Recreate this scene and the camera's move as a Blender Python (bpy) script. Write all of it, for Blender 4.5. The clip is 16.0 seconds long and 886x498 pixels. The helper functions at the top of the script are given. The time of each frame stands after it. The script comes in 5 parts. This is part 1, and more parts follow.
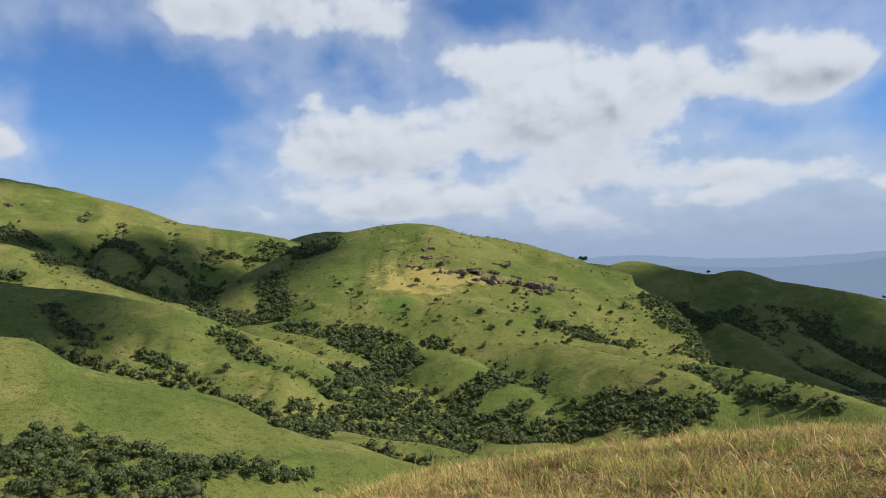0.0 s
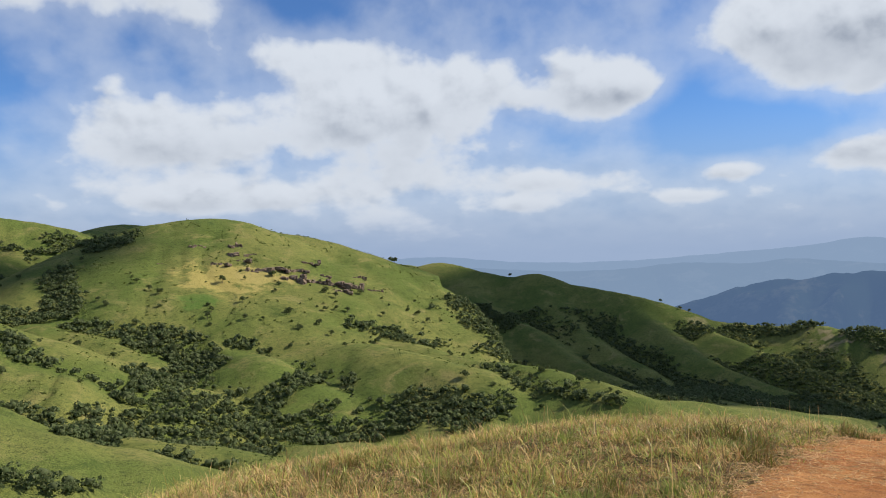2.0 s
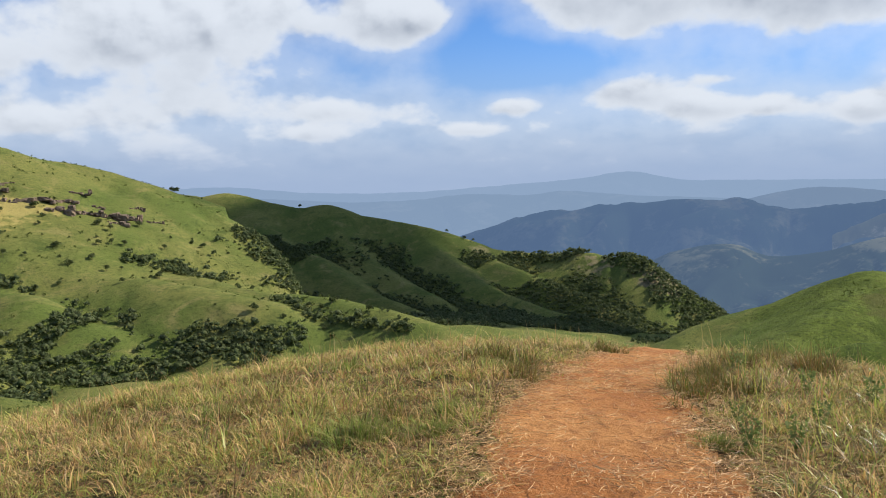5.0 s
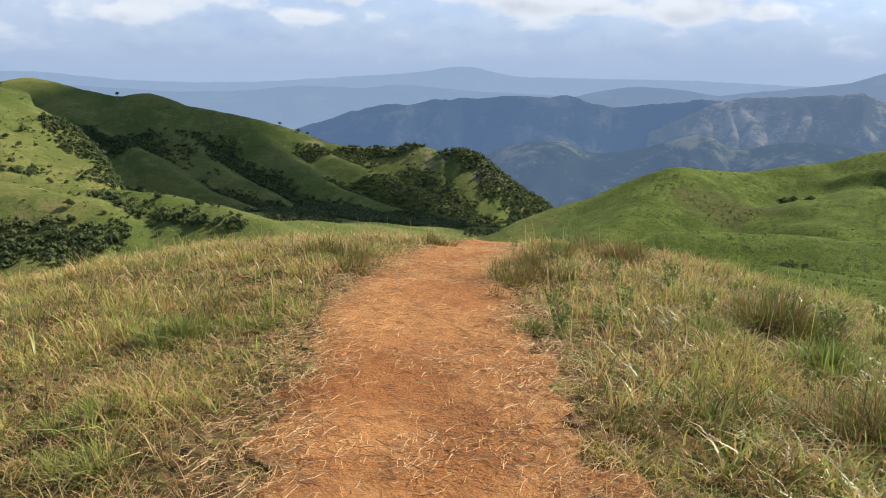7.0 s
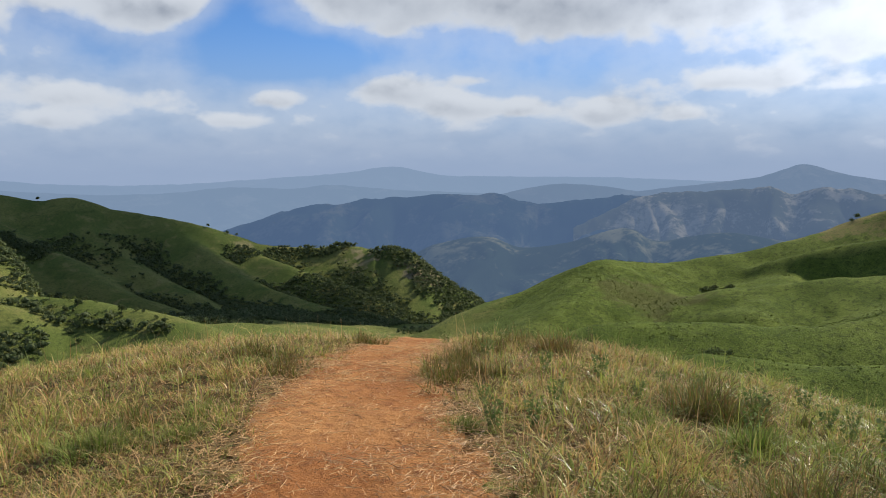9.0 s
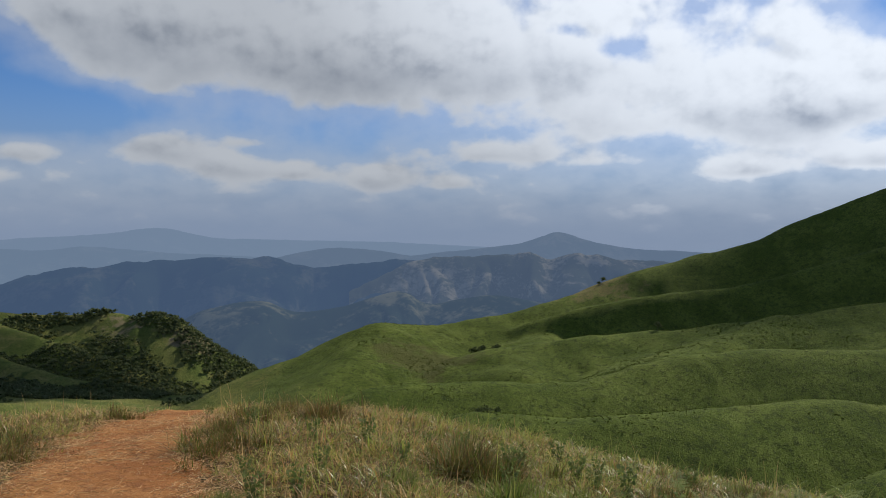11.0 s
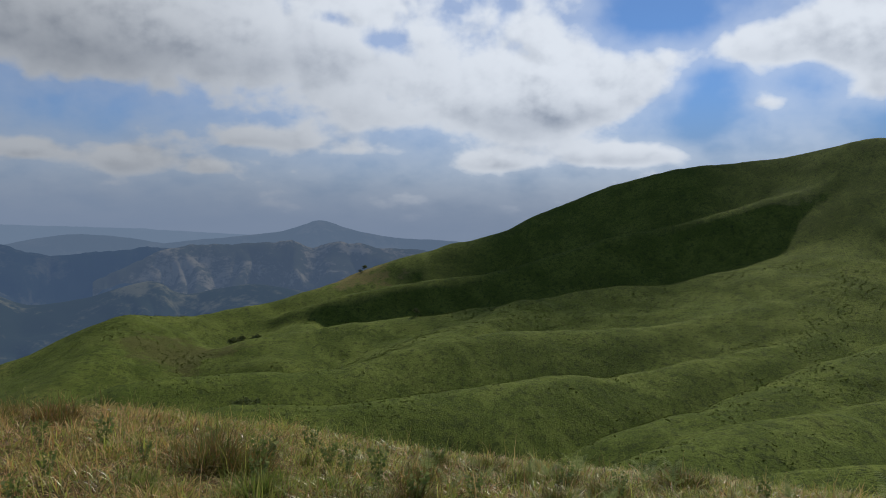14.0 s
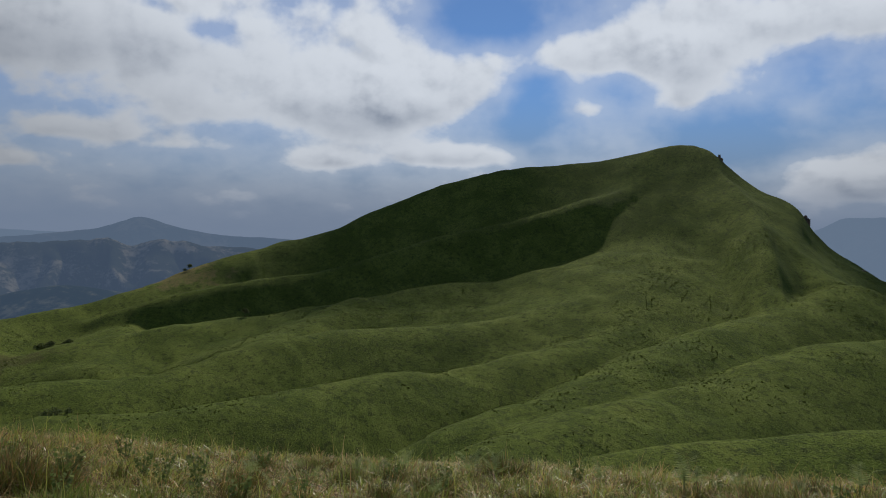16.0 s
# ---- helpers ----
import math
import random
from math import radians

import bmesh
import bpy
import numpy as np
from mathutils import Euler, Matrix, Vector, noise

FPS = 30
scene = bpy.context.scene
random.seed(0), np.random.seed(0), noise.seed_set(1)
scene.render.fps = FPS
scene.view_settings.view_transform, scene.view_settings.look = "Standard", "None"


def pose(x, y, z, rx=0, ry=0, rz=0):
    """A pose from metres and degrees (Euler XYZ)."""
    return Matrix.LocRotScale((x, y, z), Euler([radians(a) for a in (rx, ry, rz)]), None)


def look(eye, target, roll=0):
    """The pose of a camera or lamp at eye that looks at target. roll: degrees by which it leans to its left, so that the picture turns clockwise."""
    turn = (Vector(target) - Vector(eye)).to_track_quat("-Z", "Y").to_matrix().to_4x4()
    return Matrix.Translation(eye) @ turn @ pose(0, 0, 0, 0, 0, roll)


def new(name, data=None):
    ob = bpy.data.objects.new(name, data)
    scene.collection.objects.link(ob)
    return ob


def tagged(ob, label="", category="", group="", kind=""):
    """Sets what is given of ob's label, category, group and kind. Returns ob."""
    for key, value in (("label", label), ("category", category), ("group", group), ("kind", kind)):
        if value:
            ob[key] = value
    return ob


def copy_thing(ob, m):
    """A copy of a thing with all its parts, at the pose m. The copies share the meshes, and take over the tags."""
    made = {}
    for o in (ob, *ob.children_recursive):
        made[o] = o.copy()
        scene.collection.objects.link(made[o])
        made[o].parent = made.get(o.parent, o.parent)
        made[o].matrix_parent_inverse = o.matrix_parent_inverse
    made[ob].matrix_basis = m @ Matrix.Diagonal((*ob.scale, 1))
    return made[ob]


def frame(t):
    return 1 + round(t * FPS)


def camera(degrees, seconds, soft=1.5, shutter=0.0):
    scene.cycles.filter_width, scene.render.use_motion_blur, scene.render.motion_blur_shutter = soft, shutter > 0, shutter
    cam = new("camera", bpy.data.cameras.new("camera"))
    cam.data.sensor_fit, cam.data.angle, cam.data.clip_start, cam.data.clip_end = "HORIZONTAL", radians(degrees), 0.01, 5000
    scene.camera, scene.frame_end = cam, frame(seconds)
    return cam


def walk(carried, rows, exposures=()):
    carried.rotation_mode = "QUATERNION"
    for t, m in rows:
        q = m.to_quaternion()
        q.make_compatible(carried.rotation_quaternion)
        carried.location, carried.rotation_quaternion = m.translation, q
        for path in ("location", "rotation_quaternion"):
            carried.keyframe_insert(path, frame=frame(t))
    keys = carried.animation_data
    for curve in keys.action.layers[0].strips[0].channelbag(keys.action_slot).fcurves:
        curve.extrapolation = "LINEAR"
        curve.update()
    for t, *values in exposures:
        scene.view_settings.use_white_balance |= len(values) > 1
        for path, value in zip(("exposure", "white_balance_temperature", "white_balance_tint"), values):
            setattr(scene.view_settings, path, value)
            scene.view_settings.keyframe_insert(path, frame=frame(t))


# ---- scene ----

# ---------------------------------------------------------------- camera
# A hand-held pan on one spot: the eye swings on a short arc round the body.
EYE_Z = 1.6
ARM = 0.32
cam = camera(59.04, 16.0, soft=1.0)
TURNS = [  # seconds, heading, pitch, roll
    (0, 0.00, 1.65, 2.48),
    (0.5, -3.95, 1.57, 1.97),
    (1, -7.97, 1.61, 1.21),
    (1.5, -11.04, 1.59, 1.35),
    (2, -13.84, 1.17, 1.33),
    (2.5, -15.68, 0.78, 1.30),
    (3, -18.08, 0.33, 1.46),
    (5.5, -31.84, -6.53, 0.82),
    (6, -34.73, -9.27, 0.61),
    (6.5, -38.09, -11.20, 0.40),
    (7, -40.92, -11.95, -0.40),
    (7.5, -43.40, -11.91, -0.86),
    (8, -45.16, -9.68, -1.04),
    (8.5, -45.12, -6.89, -1.13),
    (9, -46.05, -4.85, 0.44),
    (9.5, -50.24, -2.58, 0.50),
    (10, -54.63, -1.22, 0.10),
    (12.5, -71.36, -0.29, -0.77),
    (13, -73.84, -0.42, -1.13),
    (13.5, -77.10, -0.62, -0.96),
    (14, -79.61, -0.95, -0.64),
    (14.5, -82.39, -1.55, -0.67),
    (15, -85.15, -1.34, -0.99),
    (15.5, -88.22, -1.11, -0.72),
    (16, -91.83, -0.95, -0.78),
]
walk(cam, [(t, pose(ARM * math.sin(radians(-y)), ARM * math.cos(radians(-y)), EYE_Z, 90 + p, r, y)) for t, y, p, r in TURNS],
     exposures=[(0, 0.15), (3, 0.22), (5.5, 0.34), (7.5, 0.44), (8.5, 0.26), (9, 0.08), (10, -0.32), (12.5, -0.48), (16, -0.85)])

# ---------------------------------------------------------------- light
SUN_AZ, SUN_EL = 98.0, 38.0          # bearing clockwise from +y, height
sun_way = Vector((math.sin(radians(SUN_AZ)) * math.cos(radians(SUN_EL)),
                  math.cos(radians(SUN_AZ)) * math.cos(radians(SUN_EL)), math.sin(radians(SUN_EL))))
sun = new("sun", bpy.data.lights.new("sun", "SUN"))
sun.data.energy, sun.data.angle, sun.data.color = 5.0, radians(1.6), (1.0, 0.93, 0.80)
sun.matrix_world = look(tuple(sun_way * 50), (0, 0, 0))


class Nodes:
    """Short hand for building a node tree."""

    def __init__(self, tree):
        self.tree = tree
        tree.nodes.clear()

    def node(self, kind, ins=None):
        n = self.tree.nodes.new(kind)
        for k, v in (ins or {}).items():
            self.put(n.inputs[k], v)
        return n

    def put(self, socket, v):
        if isinstance(v, bpy.types.NodeSocket):
            self.tree.links.new(v, socket)
        else:
            socket.default_value = v

    def math(self, op, a, b=0.0, c=0.0):
        n = self.tree.nodes.new("ShaderNodeMath")
        n.operation = op
        for s, v in zip(n.inputs, (a, b, c)):
            self.put(s, v)
        return n.outputs[0]

    def vmath(self, op, a, b=(0, 0, 0)):
        n = self.tree.nodes.new("ShaderNodeVectorMath")
        n.operation = op
        self.put(n.inputs[0], a)
        self.put(n.inputs[1], b)
        return n.outputs[0]

    def noise(self, vec, scale, detail=4.0, rough=0.55, warp=0.0):
        n = self.node("ShaderNodeTexNoise", {"Scale": scale, "Detail": detail, "Roughness": rough, "Distortion": warp})
        self.put(n.inputs["Vector"], vec)
        return n.outputs["Fac"]

    def step(self, v, lo, hi, a=0.0, b=1.0):
        n = self.node("ShaderNodeMapRange", {"From Min": lo, "From Max": hi, "To Min": a, "To Max": b})
        n.interpolation_type = "SMOOTHSTEP"
        self.put(n.inputs["Value"], v)
        return n.outputs["Result"]

    def mix(self, f, a, b):
        n = self.node("ShaderNodeMix")
        n.data_type = "RGBA"
        self.put(n.inputs[0], f)
        self.put(n.inputs[6], a)
        self.put(n.inputs[7], b)
        return n.outputs[2]


def rgb(r, g, b):
    return (r, g, b, 1.0)


def build_sky():
    world = bpy.data.worlds.new("sky")
    scene.world = world
    world.use_nodes = True
    N = Nodes(world.node_tree)
    sky = N.node("ShaderNodeTexSky")
    sky.sky_type, sky.sun_disc = "NISHITA", False
    sky.sun_elevation, sky.sun_rotation = radians(SUN_EL), radians(SUN_AZ)
    sky.altitude, sky.air_density, sky.dust_density, sky.ozone_density = 1500.0, 1.0, 0.6, 2.0
    way = N.node("ShaderNodeTexCoord").outputs["Generated"]
    split = N.node("ShaderNodeSeparateXYZ", {"Vector": way}).outputs
    az = N.math("MULTIPLY", N.math("ARCTAN2", split["X"], split["Y"]), 57.2958)
    el = N.math("MULTIPLY", N.math("ARCSINE", split["Z"]), 57.2958)

    # Cumulus banks: bearing, height, half width, half height, weight (below zero: an open gap)
    banks = [(-12.5, 18.8, 10, 3.2, 0.9), (-7.4, 9.0, 5.6, 2.9, 0.95), (8.5, 10.6, 8.5, 4.2, 1.05), (6, 15, 5, 2.0, 0.5), (19, 12.5, 6, 2.6, 0.5), (27, 12.0, 4.5, 2.2, 0.8), (-1.5, 5.0, 9, 1.5, 0.62),
             (21, 6.0, 6.5, 1.4, 0.6), (-30.5, 9.6, 3.2, 2.2, 0.9), (59, 13.8, 24, 5.0, 1.25), (40, 15.8, 7, 3.4, 0.8), (88.5, 9.9, 7.6, 3.6, 1.0), (78, 9.0, 9, 2.4, 0.6),
             (34.2, 5.9, 2.6, 0.9, 0.6), (42, 6.6, 3.6, 1.2, 0.7), (47.5, 5.5, 2.6, 1.0, 0.6), (31, 4.5, 3, 0.7, 0.6), (19, 4.2, 3.0, 0.8, 0.5), (48, 7.3, 2.2, 0.5, 0.4), (57.8, 4.9, 2.4, 1.2, 0.75),
             (63, 4.6, 1.8, 0.7, 0.6), (66.8, 6.8, 3.2, 0.9, 0.6), (74, 6.2, 3.5, 0.8, 0.45), (83.4, 5.3, 2.8, 0.9, 0.7), (92.4, 5.8, 4.4, 1.0, 0.8), (52.5, 5.2, 2.2, 0.8, 0.45),
             (103, 12.8, 5.6, 1.8, 0.85), (109.3, 12.2, 4.2, 3.4, 1.0), (117, 14.4, 7.5, 2.4, 0.9), (108.4, 9.4, 1.8, 1.3, 0.5), (102.2, 9.1, 1.6, 0.7, 0.5), (120, 3.8, 4.6, 1.7, 0.95),
             (-21.5, 10.5, 6.0, 5.0, -0.8), (3.2, 18.2, 3, 1.6, -0.5), (36.5, 9.0, 6, 1.6, -0.9), (31.5, 11.2, 3.2, 3.0, -0.75), (74.4, 13.9, 2.4, 1.0, -0.55), (71.2, 15.2, 2.0, 0.7, -0.4), (98, 9.4, 2.4, 3.2, -0.8), (112, 6.6, 4.2, 1.6, -0.8), (95, 15.2, 4, 2, -0.7)]

    def billows(lift, shift):
        """Cloud texture: rolling noise with rounded heads, crowding and flattening towards the horizon."""
        e, a0 = N.math("ADD", el, lift), N.math("ADD", az, shift)
        squash = N.math("MULTIPLY", N.math("POWER", N.math("MAXIMUM", e, 0.2), 0.66), 0.66)
        flat = N.node("ShaderNodeCombineXYZ", {"X": N.math("MULTIPLY", a0, 0.15), "Y": squash, "Z": 5.3}).outputs[0]
        wander = N.node("ShaderNodeTexNoise", {"Vector": flat, "Scale": 2.2, "Detail": 3.0, "Roughness": 0.5})
        bent = N.vmath("ADD", flat, N.vmath("MULTIPLY", N.vmath("SUBTRACT", wander.outputs["Color"], (0.5, 0.5, 0.5)), (0.45, 0.45, 0.45)))
        total = N.math("MULTIPLY", N.math("SUBTRACT", N.noise(flat, 1.2, 6.0, 0.52), 0.5), 1.35)
        for scale, weight in ((2.6, 0.36), (6.0, 0.12)):
            cell = N.node("ShaderNodeTexVoronoi", {"Vector": bent, "Scale": scale})
            cell.feature = "SMOOTH_F1"
            total = N.math("ADD", total, N.math("MULTIPLY", N.math("SUBTRACT", 0.42, cell.outputs["Distance"]), weight))
        return total

    texture, above = billows(0.0, 0.0), billows(0.7, 0.45)
    mass, lean = 0.0, 0.0
    for a, h, wa, wh, k in banks:
        da = N.math("DIVIDE", N.math("SUBTRACT", az, a), wa)
        de = N.math("DIVIDE", N.math("SUBTRACT", el, h), wh)
        if k > 0:      # flat bases
            de = N.math("MULTIPLY", de, N.step(de, 0.1, -0.3, 1.0, 1.35))
        r2 = N.math("ADD", N.math("MULTIPLY", da, da), N.math("MULTIPLY", de, de))
        one = N.math("MULTIPLY", N.math("EXPONENT", N.math("MULTIPLY", r2, -1.0)), k)
        mass = N.math("ADD", mass, one)
        if k > 0:
            lean = N.math("ADD", lean, N.math("MULTIPLY", one, de))
    here = N.math("ADD", N.math("ADD", mass, texture), N.step(el, 10.0, 5.0, 0.10, 0.30))
    # Broken clouds go on overhead.
    here = N.math("ADD", here, N.step(el, 21.0, 36.0, 0.0, 0.10))
    cover = N.step(here, 0.24, 0.72)
    veil = N.step(here, -0.30, 0.55, 0.0, 0.42)
    cover = N.math("MAXIMUM", cover, veil)
    # Sunlit heads where the cloud thins upwards, grey bellies where more cloud lies over it.
    headed = N.math("ADD", N.math("DIVIDE", lean, N.math("ADD", N.math("MAXIMUM", mass, 0.0), 0.35)), N.math("SUBTRACT", texture, above))
    thick = N.step(here, 0.42, 1.35)
    shade = N.math("MULTIPLY", thick, N.step(headed, 0.45, -0.85))
    roll = N.math("MULTIPLY", N.step(N.math("SUBTRACT", texture, above), 0.06, -0.34), 0.24)
    shade = N.math("MINIMUM", 1.0, N.math("ADD", N.math("MULTIPLY", shade, 0.85), roll))
    white = N.mix(shade, rgb(0.80, 0.86, 0.95), rgb(0.27, 0.325, 0.425))
    # Clouds shine towards the sun.
    toward = N.node("ShaderNodeVectorMath", {0: way, 1: tuple(sun_way)})
    toward.operation = "DOT_PRODUCT"
    shine = N.step(toward.outputs["Value"], 0.66, 0.90, 0.76, 1.42)
    tint = N.node("ShaderNodeMix")
    tint.data_type, tint.blend_type = "RGBA", "MULTIPLY"
    N.put(tint.inputs[0], 1.0)
    N.put(tint.inputs[6], sky.outputs[0])
    N.put(tint.inputs[7], rgb(0.56, 0.83, 1.17))
    # Moist air low over the plains.
    mist = N.step(el, 5.0, 0.5)
    back = N.node("ShaderNodeBackground", {"Color": tint.outputs[2], "Strength": 0.10})
    cloud = N.node("ShaderNodeBackground", {"Color": white, "Strength": shine})
    haze = N.node("ShaderNodeBackground", {"Color": rgb(0.285, 0.37, 0.53), "Strength": 1.0})
    pale = N.node("ShaderNodeMixShader", {0: N.step(el, 12.0, 2.0, 0.0, 0.9), 1: back.outputs[0], 2: haze.outputs[0]})
    mixed = N.node("ShaderNodeMixShader", {0: cover, 1: pale.outputs[0], 2: cloud.outputs[0]})
    low = N.node("ShaderNodeMixShader", {0: N.math("MULTIPLY", mist, 0.9), 1: mixed.outputs[0], 2: haze.outputs[0]})
    N.node("ShaderNodeOutputWorld", {"Surface": low.outputs[0]})
    world.cycles.sampling_method = "MANUAL"
    world.cycles.sample_map_resolution = 1024


build_sky()


def build_shade_clouds():
    """Unseen flat-based clouds at one level above the view, added to shade the hills."""
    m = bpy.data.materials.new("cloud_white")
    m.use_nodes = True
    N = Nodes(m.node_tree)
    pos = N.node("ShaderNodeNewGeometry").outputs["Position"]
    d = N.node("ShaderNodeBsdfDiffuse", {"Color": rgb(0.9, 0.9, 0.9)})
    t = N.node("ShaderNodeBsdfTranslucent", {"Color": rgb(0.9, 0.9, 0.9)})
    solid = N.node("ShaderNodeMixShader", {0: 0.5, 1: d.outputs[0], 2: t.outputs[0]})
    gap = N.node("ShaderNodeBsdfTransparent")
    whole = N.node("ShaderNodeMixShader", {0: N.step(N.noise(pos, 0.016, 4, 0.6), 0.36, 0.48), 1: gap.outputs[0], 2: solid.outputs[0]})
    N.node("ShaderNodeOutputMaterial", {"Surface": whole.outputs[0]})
    # Random field; this seed was picked for where its shadows fall.
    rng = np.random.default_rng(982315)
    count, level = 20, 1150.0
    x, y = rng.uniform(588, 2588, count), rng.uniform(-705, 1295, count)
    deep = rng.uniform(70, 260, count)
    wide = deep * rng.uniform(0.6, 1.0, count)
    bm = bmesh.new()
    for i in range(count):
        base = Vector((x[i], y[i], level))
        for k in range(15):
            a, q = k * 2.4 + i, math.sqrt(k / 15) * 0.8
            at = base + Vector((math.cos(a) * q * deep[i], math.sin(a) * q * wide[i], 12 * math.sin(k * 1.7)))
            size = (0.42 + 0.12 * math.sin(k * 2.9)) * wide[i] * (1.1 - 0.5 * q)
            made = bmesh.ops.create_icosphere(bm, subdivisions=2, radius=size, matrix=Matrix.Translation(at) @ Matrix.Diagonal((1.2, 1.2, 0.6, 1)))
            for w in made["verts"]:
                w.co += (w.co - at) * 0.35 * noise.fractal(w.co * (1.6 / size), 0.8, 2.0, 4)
    me = bpy.data.meshes.new("shade_clouds")
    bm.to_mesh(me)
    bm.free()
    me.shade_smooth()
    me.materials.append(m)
    tagged(new("shade_clouds", me), "unseen white cumulus clouds added to shade the hills", "clouds", kind="stuff")


build_shade_clouds()

# ---------------------------------------------------------------- the lie of the land (plain arithmetic)
def lattice(x, y, seed=0):
    """Smooth value noise, about -1 to 1, one cell a unit."""
    xi, yi = np.floor(x).astype(np.int64), np.floor(y).astype(np.int64)
    fx, fy = x - xi, y - yi
    fx, fy = fx * fx * fx * (fx * (fx * 6 - 15) + 10), fy * fy * fy * (fy * (fy * 6 - 15) + 10)

    def h(a, b):
        n = (a * 374761393 + b * 668265263 + seed * 982451653) & 0x7FFFFFFF
        n = ((n ^ (n >> 13)) * 1274126177) & 0x7FFFFFFF
        return ((n ^ (n >> 16)) & 0xFFFFFF) / 8388608.0 - 1.0

    a, b = h(xi, yi) * (1 - fx) + h(xi + 1, yi) * fx, h(xi, yi + 1) * (1 - fx) + h(xi + 1, yi + 1) * fx
    return a * (1 - fy) + b * fy


def fbm(x, y, octaves=4, seed=0, gain=0.5):
    out, amp = 0.0, 1.0
    for o in range(octaves):
        out = out + amp * lattice(x * 2.03 ** o + 17.3 * o, y * 2.03 ** o - 9.1 * o, seed + o)
        amp *= gain
    return out


def smooth(v, lo, hi):
    v = np.clip((v - lo) / (hi - lo), 0, 1)
    return v * v * (3 - 2 * v)


def place(bearing, height, dist):
    """A spot seen from the view point: bearing and height in degrees, distance in metres."""
    b = radians(bearing)
    return dist * math.sin(b), dist * math.cos(b), EYE_Z + dist * math.tan(radians(height))


def curve(points, steps=6):
    """A smooth line through crest points."""
    p = np.array([place(*q) for q in points])
    p = np.vstack([2 * p[0] - p[1], p, 2 * p[-1] - p[-2]])
    out = []
    for i in range(1, len(p) - 2):
        for u in np.arange(steps) / steps:
            a, b, c, d = p[i - 1:i + 3]
            out.append(0.5 * (2 * b + (c - a) * u + (2 * a - 5 * b + 4 * c - d) * u * u + (3 * b - a - 3 * c + d) * u ** 3))
    out.append(p[-2])
    return np.array(out)


